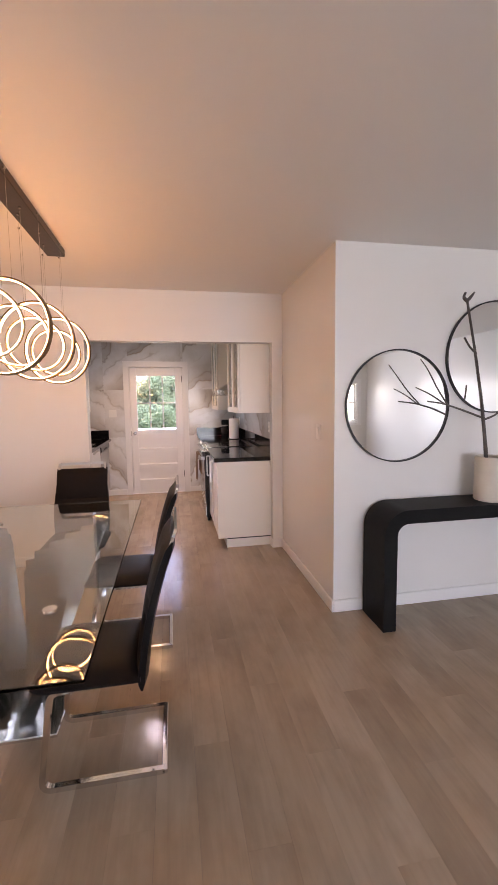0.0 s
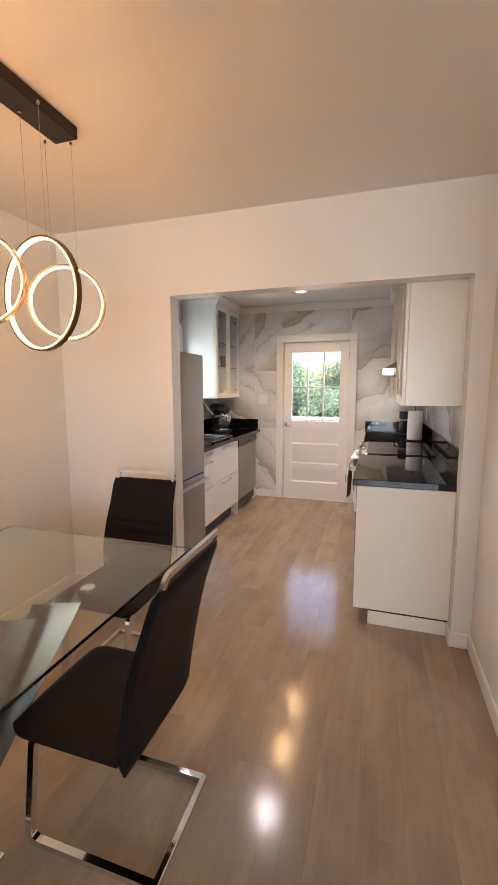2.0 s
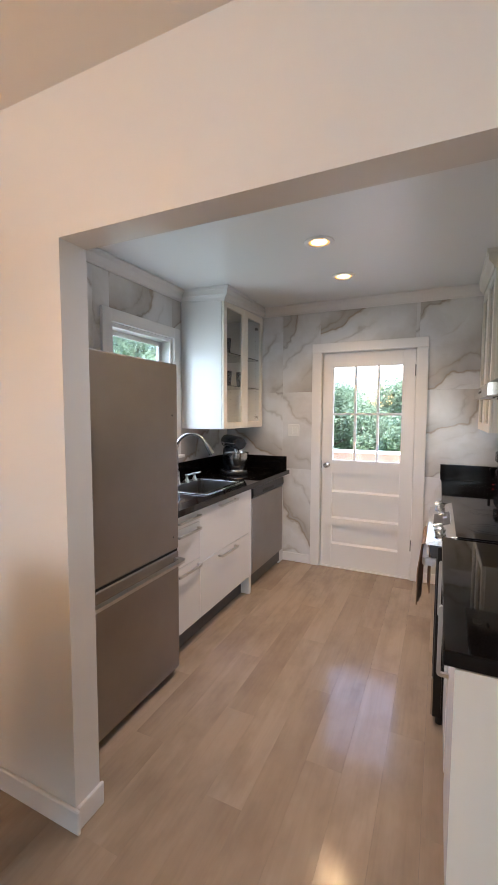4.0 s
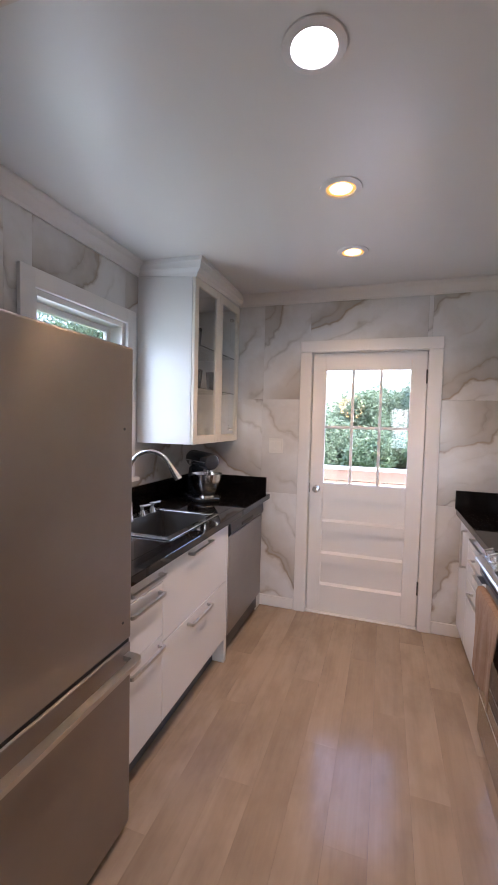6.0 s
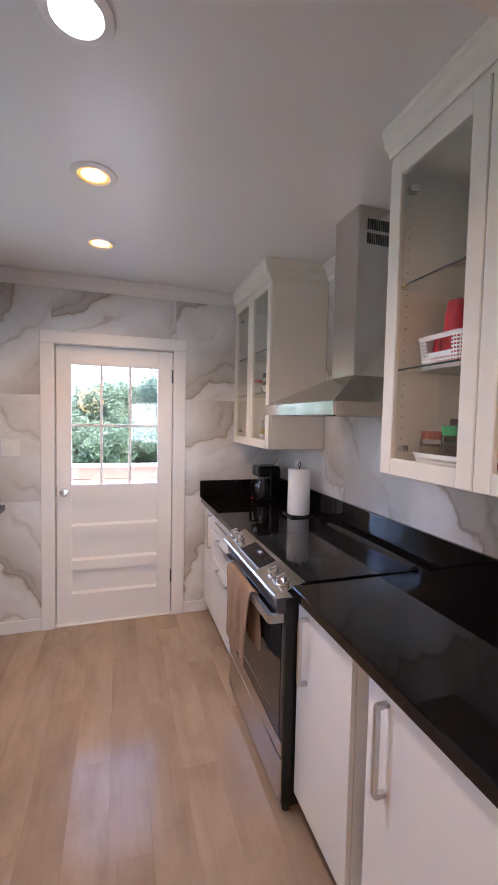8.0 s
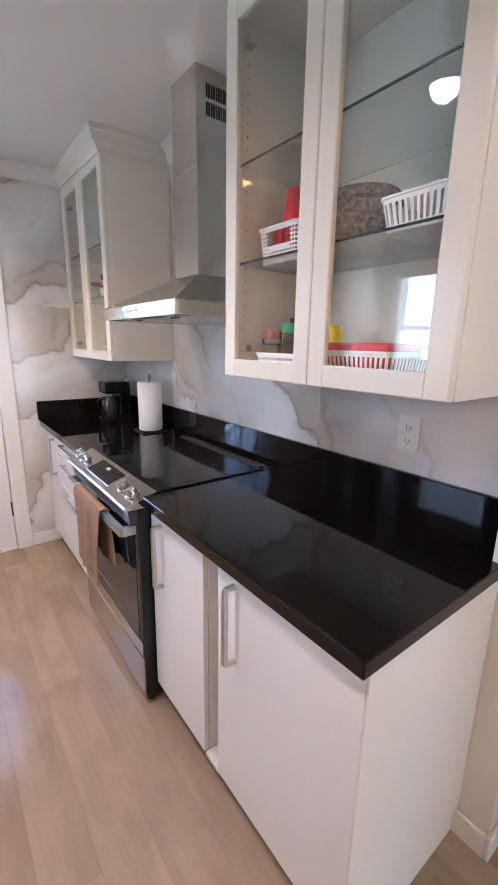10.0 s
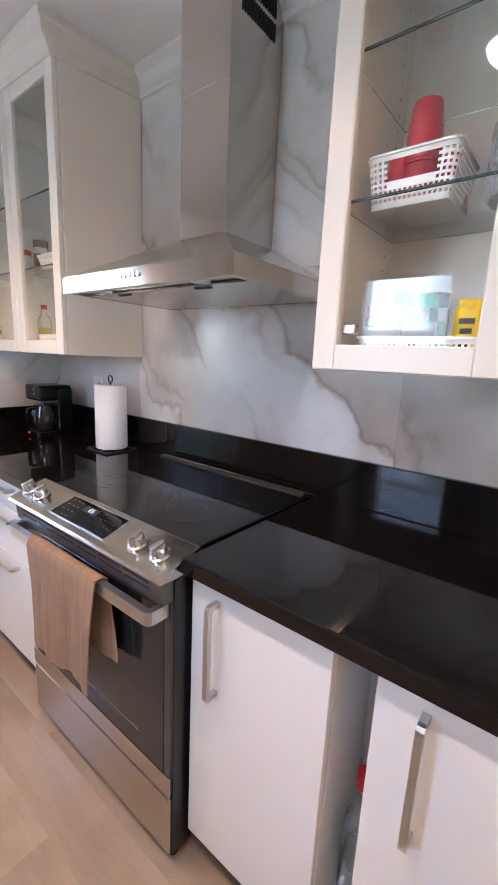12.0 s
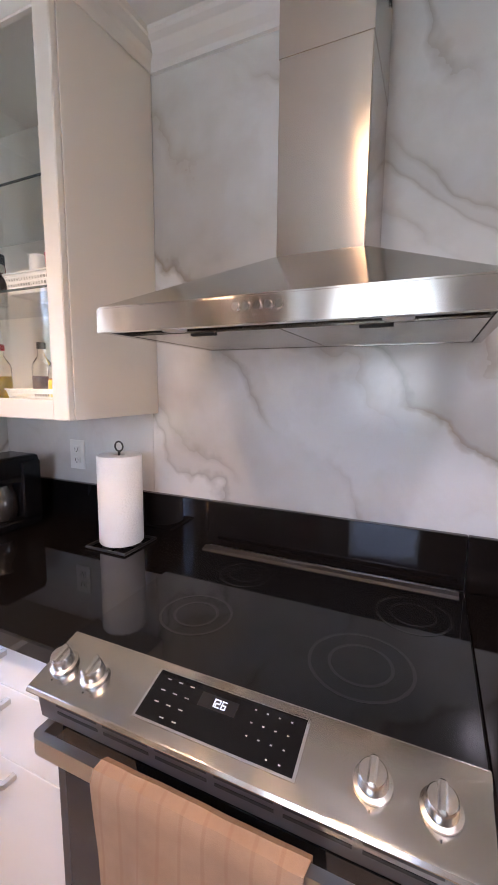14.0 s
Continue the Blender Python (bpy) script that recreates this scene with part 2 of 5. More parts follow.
def leaves(name, a, b):
    m = material(name, a, 0.6)
    n = Nodes(m)
    r = n.add("NewGeometry").outputs["Random Per Island"]
    tone = n.ramp(r, (0.0, a), (1.0, b))
    n.out("Base Color", tone)
    thin = n.add("BsdfTranslucent", {"Color": tone})
    both = n.add("MixShader", {"Fac": 0.45, 1: n.b.outputs[0], 2: thin.outputs[0]})
    n.t.links.new(both.outputs[0], n.t.nodes["Material Output"].inputs["Surface"])
    return m


LEAF = leaves("green_leaves", (0.11, 0.17, 0.10), (0.19, 0.27, 0.155))
LEAFDARK = leaves("dark_green_leaves", (0.075, 0.125, 0.085), (0.13, 0.19, 0.115))
BARK = mottled("bark", (0.12, 0.09, 0.065), 0.9, 0.3, 9, 0.6, 40)
GRASS = mottled("lawn", (0.07, 0.13, 0.035), 0.95, 0.4, 1.5, 0.5, 60)
DECKWOOD = mottled("tan_deck_wood", (0.30, 0.175, 0.105), 0.7, 0.2, 4, 0.2, 60)
DECKPAINT = mottled("white_deck_paint", (0.72, 0.72, 0.72), 0.6, 0.05, 3)
BRANCHBARK = mottled("grey_brown_twig", (0.10, 0.085, 0.075), 0.85, 0.3, 40, 0.5, 200)


# ---- mesh helpers ----
ROOT = {}


def thing(name, base=(0, 0, 0), label="", category="", group="", kind=""):
    ob = new(name)
    ob.empty_display_size = 0.1
    ob.location = base
    ROOT[ob.name] = Vector(base)
    return tagged(ob, label, category, group, kind)


def part(name, bm, mat, parent=None, label="", smooth=False):
    """Links a bmesh, in room coordinates, as one mesh object under a thing or a part."""
    up = parent
    while up is not None and up.parent is not None:
        up = up.parent
    if up is not None:
        bmesh.ops.translate(bm, verts=bm.verts, vec=-ROOT[up.name])
    me = bpy.data.meshes.new(name)
    bmesh.ops.recalc_face_normals(bm, faces=bm.faces)
    if smooth:
        for f in bm.faces:
            f.smooth = True
        for e in bm.edges:
            if len(e.link_faces) == 2 and e.calc_face_angle(0) > radians(40):
                e.smooth = False
    bm.to_mesh(me)
    bm.free()
    me.materials.append(mat)
    ob = new(name, me)
    if parent is not None:
        ob.parent = parent
    else:
        ROOT[ob.name] = Vector((0, 0, 0))
    if label:
        ob["label"] = label
    return ob


def nb():
    return bmesh.new()


def box(x0, x1, y0, y1, z0, z1, bevel=0.0, bm=None, seg=1):
    bm = bm or bmesh.new()
    x0, x1 = min(x0, x1), max(x0, x1)
    y0, y1 = min(y0, y1), max(y0, y1)
    z0, z1 = min(z0, z1), max(z0, z1)
    m = Matrix.Translation(((x0 + x1) / 2, (y0 + y1) / 2, (z0 + z1) / 2)) @ Matrix.Diagonal((x1 - x0, y1 - y0, z1 - z0, 1))
    got = bmesh.ops.create_cube(bm, size=1.0, matrix=m)["verts"]
    if bevel:
        edges = {e for v in got for e in v.link_edges}
        bmesh.ops.bevel(bm, geom=list(edges), offset=bevel, segments=seg, profile=0.5, affect="EDGES")
    return bm


def rod(a, b, r, seg=12, r2=None, bm=None):
    bm = bm or bmesh.new()
    a, b = Vector(a), Vector(b)
    m = Matrix.Translation((a + b) / 2) @ (b - a).to_track_quat("Z", "Y").to_matrix().to_4x4()
    bmesh.ops.create_cone(bm, cap_ends=True, segments=seg, radius1=r, radius2=r if r2 is None else r2, depth=(b - a).length, matrix=m)
    return bm


def sweep(pts, profile, closed=False, bm=None, up=(0, 0, 1)):
    """Runs a profile of (side, up) pairs along a line of points."""
    bm = bm or bmesh.new()
    pts = [Vector(p) for p in pts]
    n = len(pts)
    rings = []
    prev = None
    for i, p in enumerate(pts):
        a = pts[i - 1] if closed or i else p
        b = pts[(i + 1) % n] if closed or i < n - 1 else p
        d = (b - a).normalized()
        if prev is None:
            u = Vector(up) - d * Vector(up).dot(d)
            if u.length < 1e-3:
                u = Vector((1, 0, 0)) - d * d.x
        else:
            u = prev - d * prev.dot(d)
        u.normalize()
        prev = u
        s = d.cross(u)
        k = 1.0
        if (closed or 0 < i < n - 1):
            d1, d2 = (p - a), (b - p)
            if d1.length > 1e-9 and d2.length > 1e-9:
                k = 1 / max(0.5, math.cos(d1.angle(d2) / 2))
        rings.append([bm.verts.new(p + s * x * k + u * y * k) for x, y in profile])
    m = len(profile)
    for i in range(n if closed else n - 1):
        r, q = rings[i], rings[(i + 1) % n]
        for j in range(m):
            bm.faces.new((r[j], r[(j + 1) % m], q[(j + 1) % m], q[j]))
    if not closed:
        bm.faces.new(rings[0][::-1])
        bm.faces.new(rings[-1])
    return bm


def circle(r, seg=10):
    return [(r * math.cos(2 * math.pi * i / seg), r * math.sin(2 * math.pi * i / seg)) for i in range(seg)]


def rect(w, h):
    return [(-w / 2, -h / 2), (w / 2, -h / 2), (w / 2, h / 2), (-w / 2, h / 2)]


def lathe(profile, centre, seg=24, bm=None):
    """Turns (radius, height) pairs about an upright axis; ends on the axis are closed."""
    bm = bm or bmesh.new()
    cx, cy, cz = centre
    rings = []
    for r, z in profile:
        if r < 1e-6:
            rings.append([bm.verts.new((cx, cy, cz + z))])
        else:
            rings.append([bm.verts.new((cx + r * math.cos(2 * math.pi * i / seg), cy + r * math.sin(2 * math.pi * i / seg), cz + z)) for i in range(seg)])
    for a, b in zip(rings, rings[1:]):
        for i in range(seg):
            j = (i + 1) % seg
            if len(a) == 1 and len(b) > 1:
                bm.faces.new((a[0], b[i], b[j]))
            elif len(b) == 1 and len(a) > 1:
                bm.faces.new((a[i], a[j], b[0]))
            elif len(a) > 1:
                bm.faces.new((a[i], a[j], b[j], b[i]))
    return bm


def prism(poly, axis, a, b, bm=None, bevel=0.0):
    """A polygon in the plane across an axis, drawn out from a to b. Pairs are (y, z), (x, z) or (x, y)."""
    bm = bm or bmesh.new()
    put = {"x": lambda u, v, w: (w, u, v), "y": lambda u, v, w: (u, w, v), "z": lambda u, v, w: (u, v, w)}[axis]
    lo = [bm.verts.new(put(u, v, a)) for u, v in poly]
    hi = [bm.verts.new(put(u, v, b)) for u, v in poly]
    n = len(poly)
    faces = [bm.faces.new(lo[::-1]), bm.faces.new(hi)]
    for i in range(n):
        faces.append(bm.faces.new((lo[i], lo[(i + 1) % n], hi[(i + 1) % n], hi[i])))
    if bevel:
        bmesh.ops.bevel(bm, geom=list({e for f in faces for e in f.edges}), offset=bevel, segments=1, affect="EDGES")
    return bm


def rounded(corners, radius, steps=6):
    """A line of points with its inner corners rounded."""
    pts = [Vector(c) for c in corners]
    out = [pts[0]]
    for a, p, b in zip(pts, pts[1:], pts[2:]):
        r = min(radius, (a - p).length / 2.01, (b - p).length / 2.01)
        s, e = p + (a - p).normalized() * r, p + (b - p).normalized() * r
        for i in range(steps + 1):
            t = i / steps
            out.append(s * (1 - t) ** 2 + p * 2 * t * (1 - t) + e * t * t)
    return out + [pts[-1]]


def setting(name, bm, mat, label):
    return tagged(part(name, bm, mat), label, name.split("_")[0], kind="structure")


# ---- the shell ----
XL, XR = -1.42, 1.278         # kitchen side walls
DL, DR = -1.36, 1.305         # dining side walls
YB = 6.92                     # kitchen end wall
YO0, YO1 = 4.075, 4.187         # wall with the wide opening
YM = 2.752                    # wall with the mirrors
H = 2.485                     # dining and living ceiling
HK = 2.495                    # kitchen ceiling
FX, BY = 5.0, -4.2            # far walls of the living room

def floor_slab():
    ob = setting("floor", box(XL - 0.2, FX + 0.2, BY - 0.2, YB + 0.15, -0.12, -0.006), KICK, "greige wood-look plank floor with a soft sheen")
    return ob


FLOOR = floor_slab()

setting("ceiling_dining", box(DL - 0.1, FX + 0.1, BY - 0.1, YO0 + 0.05, H, H + 0.1), CEIL, "flat white painted ceiling lit warm")
setting("ceiling_kitchen", box(XL - 0.1, XR + 0.1, YO0 + 0.05, YB + 0.1, HK, HK + 0.1), KCEIL, "flat white satin kitchen ceiling")


def wall_opening():
    bm = box(DL, -0.508, YO0, YO1, 0, H)
    box(-0.508, 1.205, YO0, YO1, 2.03, H, bm=bm)
    box(1.205, DR + 0.1, YO0, YO1, 0, H, bm=bm)
    setting("wall_opening", bm, WALL, "white painted wall with a wide squared opening")


wall_opening()
WIN = (5.248, 5.955, 1.14, 2.085)


def walls():
    y0, y1, z0, z1 = WIN
    bm = box(XL - 0.15, XL - 0.02, YO1, y0, 0, HK)
    box(XL - 0.15, XL - 0.02, y1, YB + 0.15, 0, HK, bm=bm)
    box(XL - 0.15, XL - 0.02, y0, y1, 0, z0, bm=bm)
    box(XL - 0.15, XL - 0.02, y0, y1, z1, HK, bm=bm)
    setting("wall_west", bm, WALL, "kitchen wall behind the sink with a window opening")
    setting("wall_east", box(XR + 0.012, XR + 0.15, YO1, YB + 0.15, 0, HK), WALL, "kitchen wall behind the range")
    bm = box(XL - 0.02, -0.43, YB + 0.012, YB + 0.14, 0, HK)
    box(0.43, XR + 0.012, YB + 0.012, YB + 0.14, 0, HK, bm=bm)
    box(-0.43, 0.43, YB + 0.012, YB + 0.14, 2.04, HK, bm=bm)
    setting("wall_north", bm, WALL, "kitchen end wall around the back door")
    setting("wall_dining_west", box(DL - 0.12, DL, BY, YO0 + 0.05, 0, H), WALL, "plain white painted dining wall")
    setting("wall_dining_east", box(DR, DR + 0.12, YM + 0.1, YO0, 0, H), WALL, "white satin painted wall beside the opening")
    setting("wall_mirror", box(DR, FX, YM, YM + 0.1, 0, H), WALL, "white painted wall behind the console")
    setting("wall_living_east", box(FX, FX + 0.12, BY, YM + 0.1, 0, H), WALL, "plain white living room wall")
    bm = box(DL, 0.3, BY - 0.12, BY, 0, H)
    box(3.5, 4.3, BY - 0.12, BY, 0, H, bm=bm)
    box(4.75, FX, BY - 0.12, BY, 0, H, bm=bm)
    for a, b, z0, z1 in ((0.3, 3.5, 0.65, 2.05), (4.3, 4.75, 0.9, 1.9)):
        box(a, b, BY - 0.12, BY, 0, z0, bm=bm)
        box(a, b, BY - 0.12, BY, z1, H, bm=bm)
    setting("wall_living_south", bm, WALL, "plain white living room wall with a window")


walls()


def baseboard(name, x0, x1, y0, y1, h=0.088):
    bm = box(x0, x1, y0, y1, 0.0, h, 0.004)
    tagged(part(name, bm, TRIM), "white painted baseboard", "baseboard", kind="structure")


baseboard("baseboard_1", DL, -0.482, YO0 - 0.014, YO0)
baseboard("baseboard_2", -0.508, -0.494, YO0, YO1 + 0.01)
baseboard("baseboard_3", DL, DL + 0.014, BY, YO0 - 0.015)
baseboard("baseboard_4", DR - 0.014, DR, YM - 0.012, YO0)
baseboard("baseboard_5", DR, FX, YM - 0.014, YM)
baseboard("baseboard_6", 1.191, 1.205, YO0, YO1)
baseboard("baseboard_7", 1.192, DR - 0.015, YO0 - 0.014, YO0)
baseboard("baseboard_8", -0.80, -0.505, YB - 0.014, YB)
baseboard("baseboard_9", 0.505, 0.70, YB - 0.014, YB)


def crown(name, pts, side):
    """A stepped cove moulding under the ceiling."""
    prof = [(0, -0.085), (0.012, -0.085), (0.016, -0.07), (0.03, -0.055), (0.045, -0.03), (0.06, -0.02), (0.066, -0.012), (0.066, 0.0), (0, 0.0)]
    prof = [(side * a, b) for a, b in prof]
    bm = sweep([(x, y, HK) for x, y in pts], prof)
    return tagged(part(name, bm, TRIM), "white crown moulding under the ceiling", "trim", kind="structure")


crown("trim_crown_west", [(XL, YO1), (XL, 6.09)], 1)
crown("trim_crown_north", [(XL + 0.41, YB), (XR - 0.37, YB)], 1)
crown("trim_crown_east", [(XR, 6.12), (XR, 5.0)], 1)


# ---- back door ----
def back_door():
    t = thing("door_1", (0, 6.95, 0), "white painted back door with six panes over three panels", "door", kind="structure")
    y0, y1 = 6.948, 6.988
    gx0, gx1, gz0, gz1 = -0.305, 0.300, 1.032, 1.898
    x0, x1, top = -0.405, 0.408, 2.028
    bm = box(x0, gx0, y0, y1, 0.008, top, 0.002)
    box(gx1, x1, y0, y1, 0.008, top, 0.002, bm=bm)
    box(gx0, gx1, y0, y1, gz1, top, 0.0, bm=bm)
    rows = [(0.910, gz0), (0.652, 0.728), (0.398, 0.472), (0.008, 0.222)]
    for a, b in rows:
        box(gx0, gx1, y0, y1, a, b, 0.0, bm=bm)
    part("frame", bm, TRIM, t)
    for a, b in ((0.728, 0.910), (0.472, 0.652), (0.222, 0.398)):
        part("panel", box(gx0 - 0.002, gx1 + 0.002, y0 + 0.022, y1 - 0.004, a, b), TRIM, t)
        part("panel_bead", prism([(y0 + 0.003, a), (y0 + 0.022, a + 0.016), (y0 + 0.022, a)], "x", gx0, gx1), TRIM, t)
    w, h = (gx1 - gx0), (gz1 - gz0)
    bm = nb()
    for i in (1, 2):
        cx = gx0 + w * i / 3
        box(cx - 0.010, cx + 0.010, y0 + 0.004, y1, gz0, gz1, 0.003, bm=bm)
    box(gx0, gx1, y0 + 0.006, y1 - 0.002, gz0 + h / 2 - 0.010, gz0 + h / 2 + 0.010, 0.003, bm=bm)
    part("glazing_bars", bm, TRIM, t)
    for i in range(3):
        for k in range(2):
            p = part("pane", box(gx0 + w * i / 3 + 0.008, gx0 + w * (i + 1) / 3 - 0.008, y0 + 0.018, y0 + 0.022, gz0 + h * k / 2 + 0.008 * (k > 0), gz0 + h * (k + 1) / 2 - 0.008 * (k < 1)), PANE, t)
            p.visible_shadow = False
    knob = part("knob", lathe([(0.0, 0.0), (0.026, 0.0), (0.027, 0.004), (0.012, 0.010), (0.010, 0.030), (0.024, 0.038), (0.029, 0.052), (0.022, 0.066), (0.0, 0.070)], (0, 0, 0), 20), NICKEL, t, "round satin nickel knob", True)
    knob.data.transform(Matrix.Translation(Vector((-0.352, 6.948, 0.985))) @ Matrix.Rotation(radians(90), 4, "X") @ Matrix.Translation(ROOT[t.name]))
    knob.data.transform(Matrix.Translation(-ROOT[t.name]))
    part("latch", box(-0.412, -0.404, 6.940, 6.95, 0.95, 1.02), NICKEL, t)
    for z in (1.845, 0.30):
        part("hinge", rod((0.410, 6.942, z - 0.05), (0.410, 6.942, z + 0.05), 0.008, 8), STEEL_DARK, t)


back_door()


def door_casing():
    bm = box(-0.50, -0.412, 6.90, YB + 0.012, 0, 2.034, 0.003)
    box(0.412, 0.505, 6.90, YB + 0.012, 0, 2.034, 0.003, bm=bm)
    box(-0.50, 0.505, 6.898, YB + 0.012, 2.034, 2.118, 0.003, bm=bm)
    box(-0.43, -0.412, YB + 0.012, YB + 0.14, 0, 2.034, bm=bm)
    box(0.412, 0.43, YB + 0.012, YB + 0.14, 0, 2.034, bm=bm)
    box(-0.43, 0.43, YB + 0.012, YB + 0.14, 2.031, 2.04, bm=bm)
    box(-0.43, -0.392, 6.9895, 7.004, 0, 2.031, bm=bm)
    box(0.392, 0.43, 6.9895, 7.004, 0, 2.031, bm=bm)
    box(-0.43, 0.43, 6.9895, 7.004, 2.016, 2.031, bm=bm)
    box(-0.43, 0.43, YB + 0.0, YB + 0.16, -0.002, 0.006, bm=bm)
    tagged(part("trim_door", bm, TRIM), "white painted door casing", "trim", kind="structure")


door_casing()


def window(name, axis, at, a0, a1, z0, z1, out, label, rows=2):
    """A sash window in an opening; axis is the way it faces, out the side the street is on."""
    base = (at, (a0 + a1) / 2, z0) if axis == "x" else ((a0 + a1) / 2, at, z0)
    t = thing(name, base, label, "window", kind="structure")

    def b(u0, u1, d0, d1, za, zb, bevel=0.002):
        d0, d1 = at + out * d0, at + out * d1
        return box(d0, d1, u0, u1, za, zb, bevel) if axis == "x" else box(u0, u1, d0, d1, za, zb, bevel)

    c = 0.085
    part("window_frame", b(a0 - c, a0, -0.022, 0.0, z0 - 0.02, z1 + c), TRIM, t)
    part("window_frame", b(a1, a1 + c, -0.022, 0.0, z0 - 0.02, z1 + c), TRIM, t)
    part("window_frame", b(a0, a1, -0.0215, 0.0, z1, z1 + c), TRIM, t)
    part("window_sill", b(a0 - c, a1 + c, -0.06, 0.0, z0 - 0.045, z0 - 0.021), TRIM, t)
    for u0, u1, za, zb in ((a0, a0 + 0.03, z0, z1), (a1 - 0.03, a1, z0, z1), (a0 + 0.03, a1 - 0.03, z0, z0 + 0.035), (a0 + 0.03, a1 - 0.03, z1 - 0.03, z1)):
        part("jamb", b(u0, u1, 0.0, 0.12, za, zb), TRIM, t)
    mid = (z0 + z1) / 2
    for k, (za, zb, d) in enumerate(((z0 + 0.035, mid + 0.02, 0.05), (mid - 0.02, z1 - 0.03, 0.085))):
        for u0, u1, va, vb in ((a0 + 0.03, a0 + 0.065, za, zb), (a1 - 0.065, a1 - 0.03, za, zb), (a0 + 0.065, a1 - 0.065, za, za + 0.04), (a0 + 0.065, a1 - 0.065, zb - 0.035, zb)):
            part("sash", b(u0, u1, d, d + 0.03, va, vb), TRIM, t)
        p = part("pane", b(a0 + 0.06, a1 - 0.06, d + 0.012, d + 0.016, za + 0.035, zb - 0.03, 0), PANE, t)
        p.visible_shadow = False


window("window_1", "x", XL, WIN[0], WIN[1], WIN[2], WIN[3], -1, "white sash window over the kitchen sink")
# wide window out of view, added to go with the living room daylight lamp
window("window_2", "y", BY, 0.3, 3.5, 0.65, 2.05, -1, "wide white living room window, unseen and added for daylight")
window("window_3", "y", BY, 4.3, 4.75, 0.9, 1.9, -1, "narrow white living room window")


# ---- kitchen cabinets ----
def bar_handle(parent, a, b, out):
    """A square bar pull between two points of a front; out is the way it stands off."""
    a, b, out = Vector(a), Vector(b), Vector(out)
    pts = rounded([a, a + out, b + out, b], 0.008, 3)
    across = (b - a).cross(out).normalized()
    part("handle", sweep(pts, rect(0.013, 0.013), up=across), HANDLE, parent, "satin nickel bar handle")


FL = -0.752   # fronts of the sink side
FR = 0.665    # fronts of the range side


def base_unit(name, side, y0, y1, fronts, label, body=CABINET, ztop=0.872, plinth=True):
    """A base cabinet; fronts: (y0, y1, z0, z1, handle), where handle is None, 'h' or 'v0', 'v1' (upright, at that end)."""
    f, back = (FL, XL + 0.004) if side == "L" else (FR, XR - 0.004 if y0 > YO1 else 1.203)
    s = 1 if side == "L" else -1
    t = thing(name, ((f + back) / 2, (y0 + y1) / 2, 0), label, "cabinet", "base cabinets")
    low = min(q[2] for q in fronts)
    part("body", box(f - s * 0.019, back, y0, y1, low, ztop, 0.001), body, t)
    if plinth:
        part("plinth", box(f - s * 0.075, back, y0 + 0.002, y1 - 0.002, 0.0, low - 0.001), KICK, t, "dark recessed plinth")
    for a, b, z0, z1, handle in fronts:
        d = part("door" if handle and handle[0] == "v" else "drawer_front", box(f - s * 0.018, f, a + 0.0015, b - 0.0015, z0 + 0.0015, z1 - 0.0015, 0.0015), body, t)
        o = (s * 0.032, 0, 0)
        if handle == "h":
            m, z = (a + b) / 2, z1 - 0.035
            half = min(0.145, (b - a) * 0.39)
            bar_handle(d, (f, m - half, z), (f, m + half, z), o)
        elif handle == "h2":
            m, z = (a + b) / 2 - 0.01, z1 - 0.030
            bar_handle(d, (f, m - 0.12, z), (f, m + 0.12, z), o)
        elif handle:
            y = a + 0.06 if handle == "v0" else b - 0.085
            bar_handle(d, (f, y, z1 - 0.28), (f, y, z1 - 0.045), o)
    return t


base_unit("drawer_cabinet", "L", 5.0, 5.302, [(5.0, 5.302, 0.79, 0.87, "h"), (5.0, 5.302, 0.555, 0.79, "h"), (5.0, 5.302, 0.15, 0.555, "h")], "white lacquered base cabinet with three drawers")
base_unit("sink_cabinet", "L", 5.302, 6.045, [(5.302, 6.045, 0.515, 0.87, "h2"), (5.302, 6.045, 0.15, 0.515, "h2")], "white lacquered sink cabinet with two deep drawers", ztop=0.70)


def filler(name, x0, x1, y0, y1, z0, z1, label):
    tagged(part(name, box(x0, x1, y0, y1, z0, z1, 0.001), CABINET), label, "panel")


filler("upright_board", FL - 0.001, XL + 0.01, 6.047, 6.083, 0.0, 0.872, "white upright panel beside the dishwasher")
filler("filler_panel", FL - 0.03, FL - 0.05, 6.80, YB - 0.016, 0.0, 0.872, "white filler strip between dishwasher and wall")


def dishwasher():
    y0, y1, f = 6.088, 6.795, FL + 0.004
    t = thing("dishwasher", (f - 0.3, (y0 + y1) / 2, 0), "stainless steel dishwasher with a black control strip", "dishwasher")
    part("body", box(f - 0.55, f - 0.03, y0, y1, 0.03, 0.868), STEEL_DARK, t)
    part("door", box(f - 0.028, f, y0 + 0.003, y1 - 0.003, 0.15, 0.775, 0.006, seg=2), STEEL, t)
    part("control_strip", prism([(f - 0.028, 0.779), (f - 0.002, 0.779), (f + 0.012, 0.80), (f + 0.008, 0.862), (f - 0.028, 0.866)], "y", y0 + 0.003, y1 - 0.003), BLACKPLASTIC, t, "black control strip with a pocket handle")
    part("pocket", box(f + 0.002, f + 0.0145, y0 + 0.20, y0 + 0.44, 0.803, 0.826, 0.003), SLOT, t)
    part("plinth", box(f - 0.55, f - 0.06, y0 + 0.004, y1 - 0.004, 0.0, 0.145), KICK, t)


dishwasher()


